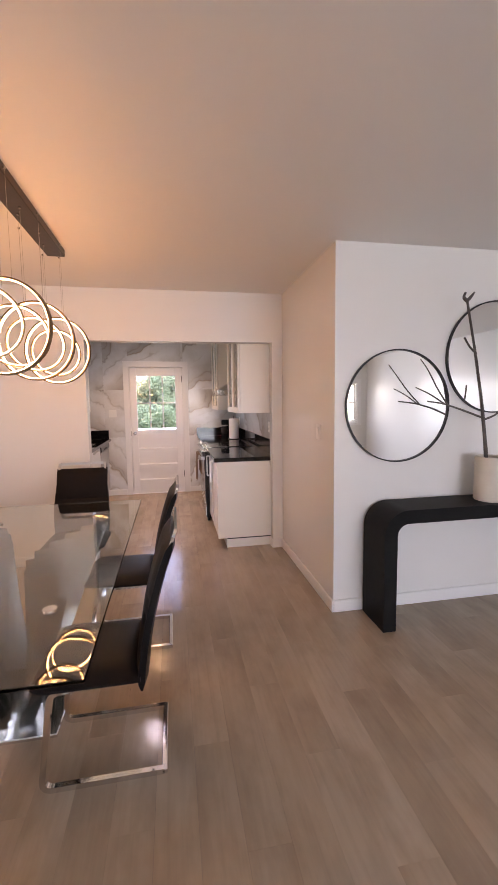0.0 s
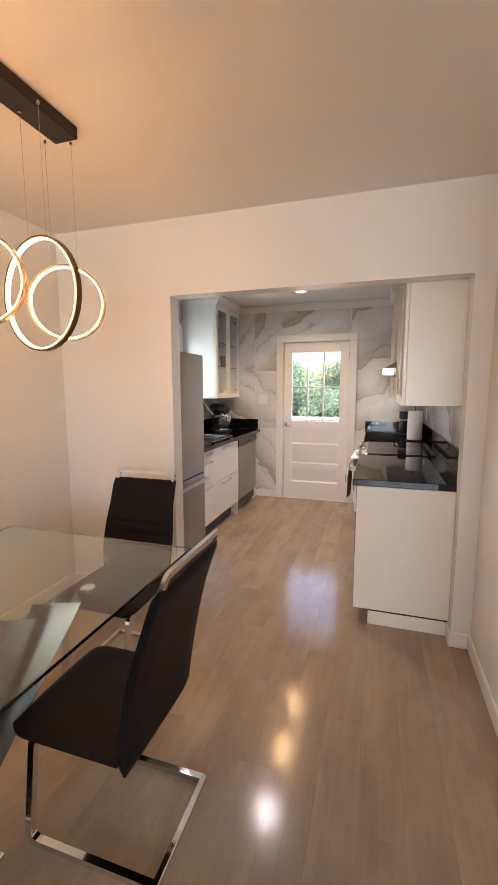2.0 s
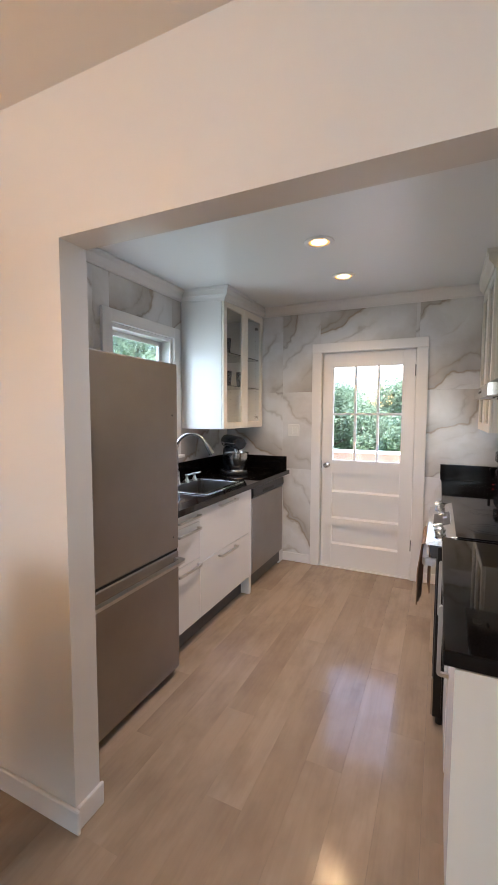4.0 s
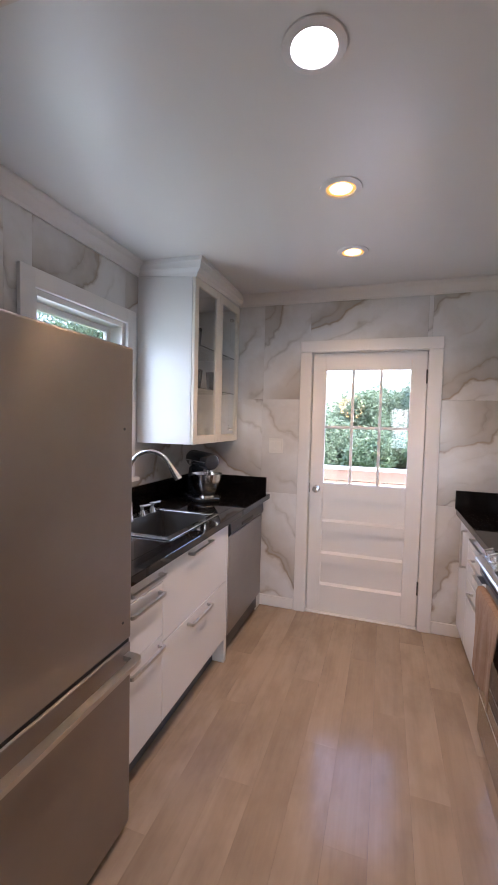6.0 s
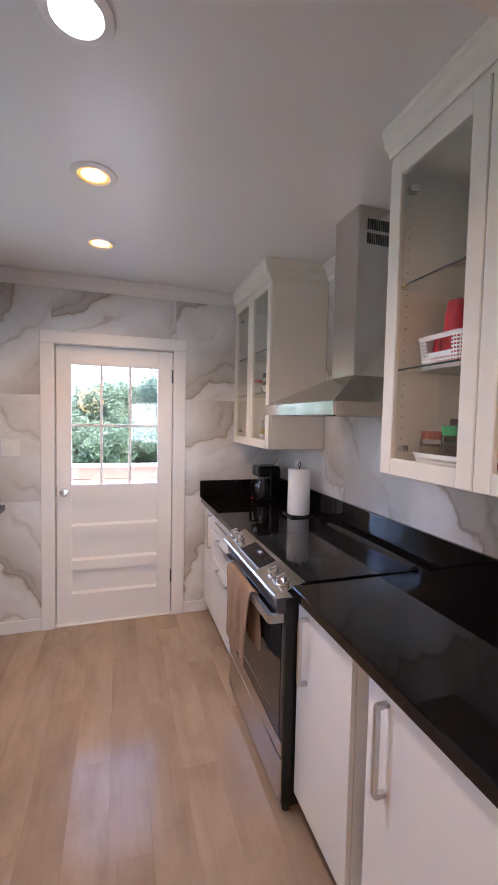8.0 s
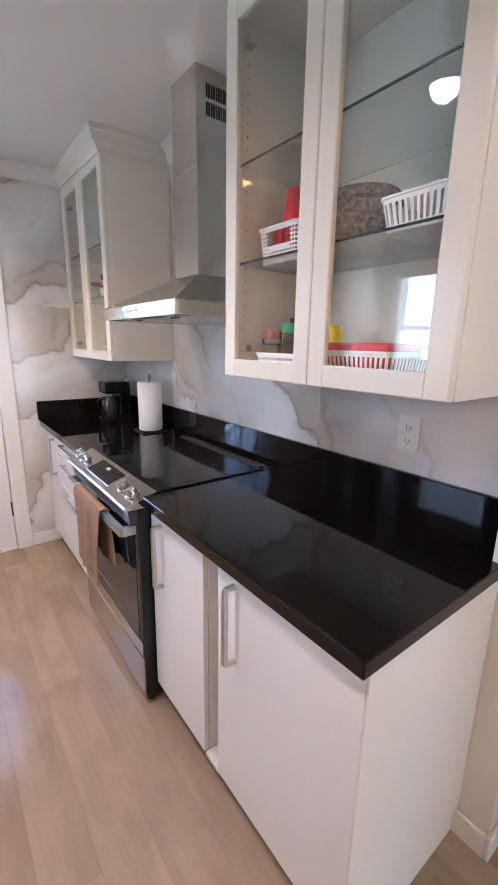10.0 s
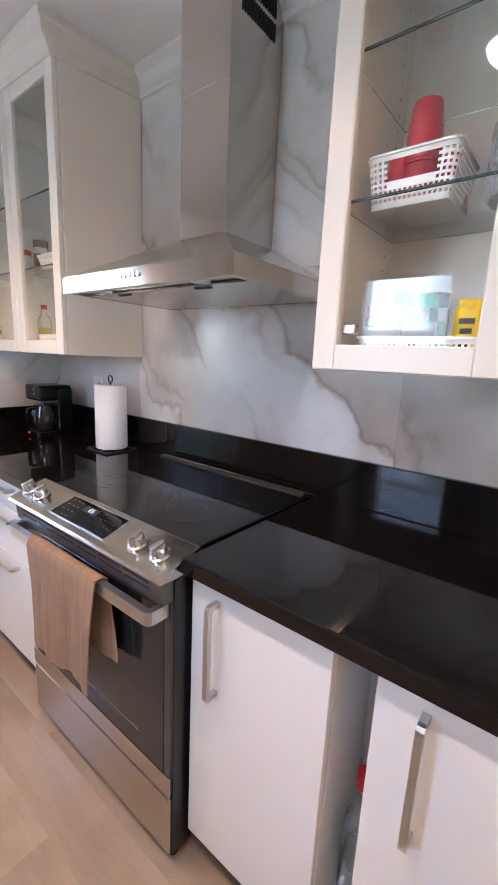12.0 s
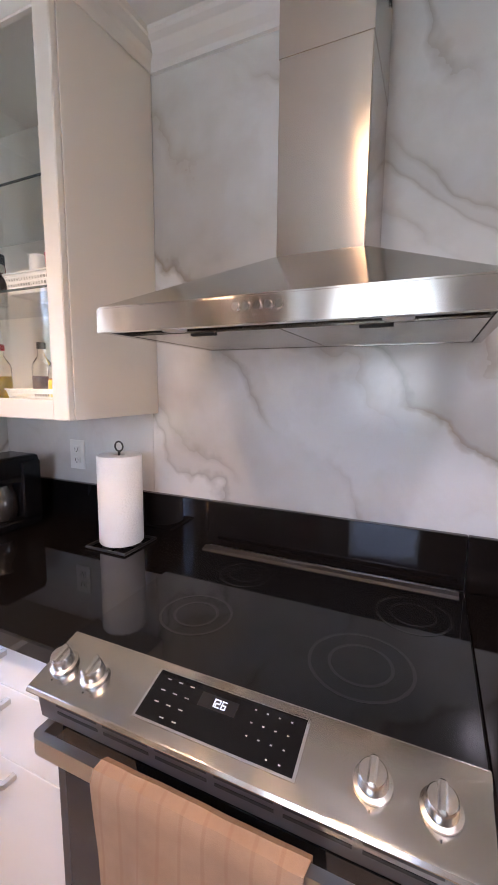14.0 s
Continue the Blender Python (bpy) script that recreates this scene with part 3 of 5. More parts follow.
def worktop_left():
    e = -0.722
    sx0, sx1, sy0, sy1 = -1.26, -0.822, 5.478, 6.055
    y0, y1 = 4.985, YB - 0.002
    bm = box(e, sx1, y0, y1, 0.875, 0.915, 0.003)
    box(sx0, XL + 0.003, y0, y1, 0.875, 0.915, 0.0, bm=bm)
    box(sx1, sx0, y0, sy0, 0.8751, 0.9149, 0.0, bm=bm)
    box(sx1, sx0, sy1, y1, 0.8751, 0.9149, 0.0, bm=bm)
    t = thing("worktop_sink", (-1.05, 6.0, 0.875), "polished black granite worktop with an upstand", "worktop")
    part("slab", bm, GRANITE, t)
    part("upstand", box(XL + 0.003, XL + 0.024, y0, y1, 0.916, 1.048, 0.002), GRANITE, t)
    part("upstand", box(XL + 0.025, e - 0.03, y1 - 0.021, y1, 0.916, 1.048, 0.002), GRANITE, t)
    s = thing("sink", (-1.02, 5.76, 0.7), "drop-in stainless steel kitchen sink", "sink")
    bm = nb()
    a, b, c, d = sx0 - 0.012, sx1 + 0.012, sy0 - 0.012, sy1 + 0.012
    for x0, x1, ya, yb in ((a, sx0 + 0.055, c, d), (sx1 - 0.03, b, c, d), (sx0 + 0.055, sx1 - 0.03, c, sy0 + 0.03), (sx0 + 0.055, sx1 - 0.03, sy1 - 0.03, d)):
        box(x0, x1, ya, yb, 0.9155, 0.9215, 0.002, bm=bm)
    part("rim", bm, STEELY, s)
    x0, x1, ya, yb, zf = sx0 + 0.055, sx1 - 0.03, sy0 + 0.03, sy1 - 0.03, 0.73
    bm = nb()
    top = [bm.verts.new((x, y, 0.919)) for x, y in ((x0, ya), (x1, ya), (x1, yb), (x0, yb))]
    low = [bm.verts.new((x, y, zf)) for x, y in ((x0 + 0.02, ya + 0.02), (x1 - 0.02, ya + 0.02), (x1 - 0.02, yb - 0.02), (x0 + 0.02, yb - 0.02))]
    for i in range(4):
        bm.faces.new((top[i], top[(i + 1) % 4], low[(i + 1) % 4], low[i]))
    bm.faces.new(low)
    bmesh.ops.bevel(bm, geom=[e for e in bm.edges if all(len(v.link_edges) == 3 for v in e.verts) and not e.is_boundary], offset=0.035, segments=4, affect="EDGES")
    part("basin", bm, BASIN, s, smooth=True)
    part("drain", lathe([(0.045, 0.0), (0.040, 0.006), (0.022, 0.004), (0.0, 0.003)], (-1.02, 5.76, zf), 20), CHROME, s)


BASIN = mottled("sink_steel", (0.20, 0.20, 0.20), 0.42, 0.05, 6, metal=1.0)
worktop_left()


def faucet():
    t = thing("faucet", (-1.20, 5.74, 0.92), "brushed nickel pull-down kitchen faucet", "faucet")
    x, y = -1.205, 5.70
    part("base", lathe([(0.0, 0), (0.030, 0), (0.028, 0.012), (0.022, 0.03), (0.020, 0.10), (0.0, 0.10)], (x, y, 0.922), 20), NICKEL, t, smooth=True)
    pts = [(x, y, 1.02), (x, y, 1.20)]
    for i in range(13):
        a = math.pi * i / 12 * 0.86
        pts.append((x + 0.115 - 0.115 * math.cos(a), y + 0.06 * (1 - math.cos(a)) / 2, 1.20 + 0.115 * math.sin(a)))
    part("spout", sweep(pts, circle(0.0115, 12)), NICKEL, t, smooth=True)
    e = Vector(pts[-1])
    d = (Vector(pts[-1]) - Vector(pts[-2])).normalized()
    part("spray_head", rod(e, e + d * 0.10, 0.014, 16, 0.024), NICKEL, t, smooth=True)
    for dy in (-0.13, 0.13, 0.24):
        k = part("tap_handle", lathe([(0.0, 0), (0.024, 0), (0.022, 0.015), (0.014, 0.03), (0.013, 0.05), (0.017, 0.06), (0.0, 0.066)], (x, y + dy, 0.922), 16), NICKEL, t, smooth=True)
        part("lever", rod((x, y + dy, 0.978), (x + 0.055, y + dy + 0.01, 0.992), 0.006, 8), NICKEL, k)


faucet()


def fridge():
    y0, y1, f, top = 4.245, 4.965, -0.682, 1.735
    t = thing("refrigerator", (f - 0.34, (y0 + y1) / 2, 0), "grey stainless steel refrigerator with a bottom freezer drawer", "refrigerator")
    part("body", box(f - 0.68, f - 0.058, y0 + 0.004, y1 - 0.004, 0.03, top - 0.006, 0.004), STEEL_DARK, t)
    part("door", box(f - 0.055, f, y0, y1, 0.727, top, 0.008, seg=3), STEEL, t, "tall upper door")
    fr = part("freezer_drawer", box(f - 0.055, f, y0, y1, 0.045, 0.713, 0.008, seg=3), STEEL, t)
    part("handle", sweep(rounded([(f, y1 - 0.03, 0.674), (f + 0.05, y1 - 0.03, 0.674), (f + 0.05, y0 + 0.03, 0.674), (f, y0 + 0.03, 0.674)], 0.02, 4), rect(0.030, 0.016), up=(0, 0, 1)), HANDLE, fr, "flat horizontal steel handle")
    part("seal", box(f - 0.05, f - 0.006, y0 + 0.006, y1 - 0.006, 0.714, 0.726), RUBBER, t)
    for z in (1.46, 0.80):
        part("badge_screw", rod((f - 0.001, y1 - 0.05, z), (f + 0.002, y1 - 0.05, z), 0.005, 8), STEEL_DARK, t)
    for y in (y0 + 0.06, y1 - 0.06):
        part("foot", rod((f - 0.10, y, 0.0), (f - 0.10, y, 0.04), 0.018, 10), RUBBER, t)
    part("grille", box(f - 0.10, f - 0.06, y0 + 0.02, y1 - 0.02, 0.012, 0.04), STEEL_DARK, t)


fridge()


# ---- range side ----
base_unit("base_cabinet", "R", 4.765, 5.140, [(4.765, 5.138, 0.10, 0.87, "v1")], "white lacquered base cabinet with one door")
base_unit("corner_drawer_cabinet", "R", 5.918, 6.60, [(5.92, 6.60, 0.745, 0.87, "h"), (5.92, 6.60, 0.545, 0.745, "h"), (5.92, 6.60, 0.10, 0.545, "h")], "white lacquered base cabinet with drawers beyond the range")
base_unit("narrow_cabinet", "R", 6.602, YB - 0.002, [(6.602, 6.90, 0.10, 0.87, "v0")], "narrow white base cabinet with one door by the end wall")


def end_cabinet():
    """The unit at the end of the run, with an open slot beside it and a toe recess on its end."""
    t = base_unit("end_cabinet", "R", 4.168, 4.685, [(4.170, 4.685, 0.10, 0.87, "v1")], "white base cabinet closing the end of the run", plinth=False)
    part("end_panel", box(FR - 0.004, 1.203, 4.163, 4.1675, 0.10, 0.872), CREAM, t)
    part("plinth", box(FR + 0.085, 1.203, 4.170, 4.68, 0.0, 0.099), CREAM, t, "white recessed plinth")
    # dark strip painting the shade beneath the end panel onto the plinth
    part("shadow_gap", box(FR + 0.083, 1.20, 4.167, 4.170, 0.088, 0.0995), SLOT, t)
    s = thing("open_slot", (0.95, 4.725, 0), "narrow open slot between two base cabinets", "cabinet")
    part("floor_board", box(FR + 0.004, XR - 0.01, 4.686, 4.764, 0.085, 0.10), CABINET, s)
    part("back_board", box(FR + 0.22, FR + 0.24, 4.686, 4.764, 0.10, 0.872), CABINET, s)
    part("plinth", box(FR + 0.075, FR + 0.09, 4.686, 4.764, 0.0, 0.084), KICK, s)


end_cabinet()


def bottle(name, x, y, z, r, h, mat, cap, label, glassy=True, fill=0.8):
    t = thing(name, (x, y, z), label, name.split("_")[-1])
    part("body", lathe([(0.0, 0.0), (r, 0.0), (r, h * 0.62), (r * 0.85, h * 0.70), (r * 0.38, h * 0.80), (r * 0.36, h * 0.92), (0.0, h * 0.92)], (x, y, z), 18), JARGLASS if glassy else mat, t, smooth=True)
    if glassy:
        part("contents", lathe([(0.0, 0.004), (r * 0.9, 0.004), (r * 0.9, h * 0.6 * fill), (0.0, h * 0.6 * fill)], (x, y, z), 16), mat, t, smooth=True)
    part("cap", rod((x, y, z + h * 0.90), (x, y, z + h), r * 0.45, 14), cap, t)
    return t


bottle("water_bottle", FR + 0.13, 4.722, 0.1005, 0.036, 0.40, JARGLASS, RED, "tall clear plastic bottle with a red cap", glassy=False)


def worktop_right():
    t = thing("worktop_range", (0.95, 4.67, 0.875), "polished black granite worktop with a tall upstand", "worktop")
    e = 0.635
    part("slab", prism([(e, 4.160), (1.203, 4.160), (1.203, 4.189), (XR - 0.002, 4.189), (XR - 0.002, 5.144), (e, 5.144)], "z", 0.875, 0.915, bevel=0.003), GRANITE, t)
    part("upstand", box(XR - 0.022, XR - 0.002, 4.198, 5.144, 0.916, 1.066, 0.002), GRANITE, t)
    part("upstand", box(XR - 0.022, XR - 0.002, 5.146, 5.914, 0.916, 1.066, 0.002), GRANITE, t)
    t = thing("worktop_corner", (0.95, 6.4, 0.875), "polished black granite worktop in the corner beyond the range", "worktop")
    part("slab", box(e, XR - 0.002, 5.916, YB - 0.002, 0.875, 0.915, 0.004, seg=2), GRANITE, t)
    part("upstand", box(XR - 0.022, XR - 0.002, 5.916, YB - 0.002, 0.916, 1.066, 0.002), GRANITE, t)
    part("upstand", box(e - 0.01, XR - 0.024, YB - 0.023, YB - 0.002, 0.916, 1.048, 0.002), GRANITE, t)


worktop_right()


def range_cooker():
    y0, y1 = 5.150, 5.910
    f = 0.622
    t = thing("range", (0.95, 5.53, 0), "slide-in stainless steel electric range with black glass top", "range")
    part("body", box(f + 0.035, XR - 0.03, y0 + 0.004, y1 - 0.004, 0.03, 0.895), BLACKPLASTIC, t, "black side panels")
    part("cooktop", box(0.692, XR - 0.064, y0 - 0.004, y1 + 0.004, 0.9165, 0.9225, 0.002), BLACKGLASS, t, "black ceramic glass cooktop")
    part("rear_ledge", box(XR - 0.0635, XR - 0.023, y0 - 0.004, y1 + 0.004, 0.875, 0.9155), GRANITE, t)
    part("rear_trim", prism([(XR - 0.090, 0.9225), (XR - 0.06, 0.9225), (XR - 0.06, 0.930), (XR - 0.066, 0.933), (XR - 0.084, 0.928)], "y", y0 + 0.01, y1 - 0.01), BLACKMETAL, t, "raised dark rear trim")
    part("trim_edge", box(XR - 0.0672, XR - 0.0652, y0 + 0.012, y1 - 0.012, 0.9322, 0.9342), NICKEL, t)
    for cx, cy, r in ((0.842, 5.345, 0.100), (0.86, 5.72, 0.085), (1.07, 5.262, 0.085), (1.09, 5.70, 0.075)):
        for k in (1.0, 0.62):
            bm = lathe([(r * k - 0.007, 0.0), (r * k - 0.0065, 0.0003), (r * k, 0.0003), (r * k, 0.0)], (cx, cy, 0.9226), 40)
            part("burner_ring", bm, BURNER, t)
    # sloping steel control panel at the front
    prof = [(0.573, 0.869), (0.567, 0.875), (0.572, 0.882), (0.692, 0.923), (0.699, 0.9205), (0.699, 0.869), (0.62, 0.869)]
    cp = part("control_panel", prism(prof, "y", y0 - 0.006, y1 + 0.006, bevel=0.0012), STEELY, t, "sloping brushed steel control panel")
    n = Vector((-0.047, 0, 0.138)).normalized()
    along = Vector((0.138, 0, 0.047)).normalized()
    mid = Vector((0.632, 0, 0.9025))

    def on(u, y, lift=0.0):
        return mid + along * u + Vector((0, y, 0)) + n * lift

    m = Matrix((along, Vector((0, 1, 0)), along.cross(Vector((0, 1, 0))))).transposed().to_4x4()
    if (m.to_3x3() @ Vector((0, 0, 1))).dot(n) < 0:
        m = m @ Matrix.Rotation(math.pi, 4, "X")

    def plate(name, u0, u1, ya, yb, lift, mat, parent, bevel=0.0, label=""):
        bm = box(-(u1 - u0) / 2, (u1 - u0) / 2, -(yb - ya) / 2, (yb - ya) / 2, 0, lift, bevel)
        bmesh.ops.transform(bm, matrix=Matrix.Translation(on((u0 + u1) / 2, (ya + yb) / 2, 0.0)) @ m, verts=bm.verts)
        return part(name, bm, mat, parent, label)

    plate("display_surround", -0.042, 0.050, 5.395, 5.685, 0.0014, CHROME, cp)
    d = plate("display", -0.038, 0.046, 5.40, 5.68, 0.0022, BLACKGLASS, cp, label="black touch display with a clock")
    plate("clock_window", 0.010, 0.034, 5.515, 5.585, 0.0024, BLACKPLASTIC, d)
    # touch labels: rows of short bars
    for ya, yb, cols in ((5.412, 5.495, 4), (5.595, 5.668, 3)):
        for i in range(4):
            for k in range(cols if i < 3 else 2):
                y = ya + (yb - ya) * (k + 0.5) / cols
                w = 0.0085 if ya > 5.55 else 0.0035
                u = 0.034 - i * 0.021
                plate("touch_mark", u - 0.0010, u + 0.0010, y - w / 2, y + w / 2, 0.0026, WHITEINK, d)
    # clock digits 1:26, as upright strokes on the sloping glass
    seg7 = {"1": "bc", "2": "abged", "6": "afgedc"}
    for ch, yc in (("1", 5.560), ("2", 5.550), ("6", 5.539)):
        for s in seg7[ch]:
            h, w = 0.0062, 0.0034
            bars = {"a": (h, -w, h, w), "g": (0, -w, 0, w), "d": (-h, -w, -h, w), "f": (0, w, h, w), "b": (0, -w, h, -w), "e": (-h, w, 0, w), "c": (-h, -w, 0, -w)}
            u0, a0, u1, a1 = bars[s]
            plate("clock_digit", 0.022 + min(u0, u1) - 0.0007, 0.022 + max(u0, u1) + 0.0007, yc + min(a0, a1) - 0.0007, yc + max(a0, a1) + 0.0007, 0.0030, CLOCKLED, d)
    for y in (5.207, 5.293, 5.799, 5.878):
        place = Matrix.Translation(on(-0.005, y, 0.001)) @ m
        bm = lathe([(0.0, 0.0), (0.027, 0.0), (0.027, 0.005), (0.0215, 0.007), (0.0200, 0.026), (0.018, 0.029), (0.0, 0.029)], (0, 0, 0), 24)
        bmesh.ops.transform(bm, matrix=place, verts=bm.verts)
        k = part("knob", bm, NICKEL, cp, "round steel control knob", True)
        bm = box(-0.020, 0.020, -0.006, 0.006, 0.024, 0.036, 0.003)
        bmesh.ops.transform(bm, matrix=place, verts=bm.verts)
        part("grip", bm, NICKEL, k)
        plate("dial_mark", -0.040, -0.037, y - 0.001, y + 0.001, 0.0008, SLOT, cp)
    # vent strip with slots under the panel
    part("vent_strip", prism([(0.584, 0.8685), (0.592, 0.808), (f + 0.035, 0.808), (f + 0.035, 0.8685)], "y", y0 + 0.004, y1 - 0.004), STEEL_DARK, t, "dark vent strip with slots")
    for i in range(6):
        ya = y0 + 0.05 + i * 0.112
        for zs in (0.851, 0.834):
            xs = 0.584 + 0.008 * (0.8685 - zs) / 0.0605
            part("vent_slot", prism([(xs - 0.0008, zs - 0.003), (xs + 0.004, zs - 0.003), (xs + 0.004, zs + 0.003), (xs - 0.0012, zs + 0.003)], "y", ya, ya + 0.098), SLOT, t)
    od = part("oven_door", box(f - 0.005, f + 0.034, y0 + 0.004, y1 - 0.004, 0.235, 0.804, 0.004), STEEL_DARK, t, "dark glass oven door with steel handle")
    part("window", box(f - 0.0075, f - 0.004, y0 + 0.03, y1 - 0.03, 0.30, 0.775, 0.001), OVENGLASS, od, "dark glass oven window")
    part("window_border", box(f - 0.0082, f - 0.0076, y0 + 0.13, y1 - 0.13, 0.36, 0.365), STEEL, od)
    part("lower_trim", box(f - 0.0085, f - 0.004, y0 + 0.004, y1 - 0.004, 0.236, 0.298, 0.001), STEELY, od)
    hx = f - 0.058
    part("handle", sweep(rounded([(f - 0.006, y0 + 0.022, 0.782), (hx, y0 + 0.022, 0.782), (hx, y1 - 0.022, 0.782), (f - 0.006, y1 - 0.022, 0.782)], 0.012, 4), rect(0.018, 0.034), up=(0, 0, 1)), HANDLE, od, "broad steel bar handle")
    part("drawer", box(f - 0.008, f + 0.034, y0 + 0.004, y1 - 0.004, 0.045, 0.229, 0.004), STEELY, t, "steel storage drawer")
    part("side_trim", box(f + 0.0, f + 0.034, y0 - 0.001, y0 + 0.0035, 0.045, 0.86), BLACKPLASTIC, t)
    for y in (y0 + 0.03, y1 - 0.03):
        part("foot", rod((f + 0.03, y, 0.0), (f + 0.03, y, 0.045), 0.016, 10), RUBBER, t)


BLACKGLASS = mottled("black_ceramic_glass", (0.006, 0.006, 0.007), 0.05, 0.1, 4, rough_spread=0.015, Specular_IOR_Level=0.3)
OVENGLASS = mottled("smoked_oven_glass", (0.02, 0.021, 0.024), 0.06, 0.1, 4, rough_spread=0.02)
BURNER = mottled("burner_print", (0.012, 0.012, 0.0125), 0.16, 0.4, 60)
range_cooker()


def towel():
    """A folded cloth over the oven handle, falling in soft folds on both sides."""
    t = thing("towel", (0.58, 5.65, 0.5), "folded tan ribbed dish towel hanging from the oven handle", "towel")
    hx, hz = 0.622 - 0.058, 0.782
    for k, (ya, yb, low_out, low_in, off) in enumerate(((5.365, 5.735, 0.462, 0.56, 0.0),)):
        bm = nb()
        cols, rows = 56, 46
        path = []
        for i in range(rows + 1):
            s = i / rows
            if s < 0.42:
                q = s / 0.42
                path.append((hx + 0.018, low_in + (hz - 0.004 - low_in) * q))
            elif s < 0.50:
                a = math.pi * (s - 0.42) / 0.08
                path.append((hx + 0.018 * math.cos(a), hz + 0.004 + 0.020 * math.sin(a)))
            else:
                q = (s - 0.50) / 0.50
                path.append((hx - 0.018 - 0.012 * q, hz - (hz - low_out) * q))
        grid = []
        for i, (x, z) in enumerate(path):
            row = []
            for j in range(cols + 1):
                u = j / cols
                y = ya + (yb - ya) * u
                drop = abs(z - hz) / 0.4
                fold = 0.009 * math.sin(u * 11 + 1.2) + 0.004 * math.sin(u * 29 + 0.5) + 0.006 * noise.noise((u * 3, z * 3, 3))
                fold *= 1 - 0.45 * min(1.0, drop) ** 2
                sgn = -1 if i > rows * 0.46 else 1
                y += (0.5 - u) * (0.05 if sgn < 0 else 0.02) * min(1.0, drop) - (0.034 if sgn > 0 else 0.0) * min(1.0, drop * 2)
                z_hem = 0.022 * math.sin(u * 5.0 + 0.6) * max(0.0, drop - 0.4) if sgn < 0 else 0.0
                row.append(bm.verts.new((x + (fold * min(1, drop * 3) - 0.004 * drop) * sgn * (1 if sgn < 0 else 0.5), y, z + z_hem)))
            grid.append(row)
        for a, b in zip(grid, grid[1:]):
            for j in range(cols):
                bm.faces.new((a[j], a[j + 1], b[j + 1], b[j]))
        extra = bmesh.ops.extrude_face_region(bm, geom=bm.faces[:])
        bm.normal_update()
        for v in [g for g in extra["geom"] if isinstance(g, bmesh.types.BMVert)]:
            v.co += v.normal * 0.004
        part("cloth", bm, CLOTH, t, smooth=True)


towel()


def hood():
    y0, y1 = 5.152, 5.918
    yc = (y0 + y1) / 2 - 0.03
    x0 = 0.79
    t = thing("range_hood", (1.05, yc, 1.55), "brushed stainless steel chimney range hood", "range hood")
    zb, zl, zt = 1.557, 1.608, 1.742
    cx0, cy0, cy1 = 1.03, 5.402, 5.602
    xb = XR - 0.002
    bm = nb()
    lip_b = [(x0, y0, zb), (x0, y1, zb), (xb, y1, zb), (xb, y0, zb)]
    lip_t = [(x0, y0, zl), (x0, y1, zl), (xb, y1, zl), (xb, y0, zl)]
    inner = [(x0 + 0.02, y0 + 0.02, zb), (x0 + 0.02, y1 - 0.02, zb), (xb - 0.02, y1 - 0.02, zb), (xb - 0.02, y0 + 0.02, zb)]
    inset = [(x, y, zb + 0.008) for x, y, z in inner]
    neck = [(cx0, cy0, zt), (cx0, cy1, zt), (xb, cy1, zt), (xb, cy0, zt)]
    loops = [[bm.verts.new(p) for p in ring] for ring in (inset, inner, lip_b, lip_t, neck)]
    for a, b in zip(loops, loops[1:]):
        for i in range(4):
            bm.faces.new((a[i], a[(i + 1) % 4], b[(i + 1) % 4], b[i]))
    bm.faces.new(loops[0][::-1])
    bmesh.ops.bevel(bm, geom=[e for e in bm.edges if e.verts[0] in loops[3] and e.verts[1] in loops[3]], offset=0.003, segments=2, affect="EDGES")
    part("canopy", bm, STEELY, t)
    part("duct", box(cx0, xb, cy0, cy1, zt - 0.004, HK - 0.001, 0.002), STEELZ, t)
    part("duct_sleeve", box(cx0 - 0.0012, xb, cy0 - 0.0012, cy1 + 0.0012, 2.147, HK - 0.002, 0.0015), STEELZ, t)
    for k in range(2):
        for i in range(14):
            xa = cx0 + 0.045 + i * 0.0115
            part("vent_slit", box(xa, xa + 0.005, cy0 - 0.0045, cy0 - 0.002, 2.392 - k * 0.062, 2.438 - k * 0.062), SLOT, t)
    for i in range(5):
        y = 5.503 + i * 0.021
        part("button", rod((x0 - 0.004, y, 1.588), (x0 + 0.002, y, 1.588), 0.0075, 16), CHROME, t)
    for ya, yb in ((y0 + 0.022, yc + 0.028), (yc + 0.032, y1 - 0.022)):
        f = part("filter", box(x0 + 0.085, xb - 0.022, ya, yb, zb + 0.001, zb + 0.0065, 0.001), STEELZ, t, "brushed metal grease filter")
        part("filter_pull", box(x0 + 0.10, x0 + 0.112, (ya + yb) / 2 - 0.03, (ya + yb) / 2 + 0.03, zb - 0.003, zb + 0.001), SLOT, f)
    for y in (y0 + 0.16, y1 - 0.16):
        part("spotlight", rod((x0 + 0.055, y, zb + 0.002), (x0 + 0.055, y, zb + 0.007), 0.026, 20), PLASTIC, t)


hood()


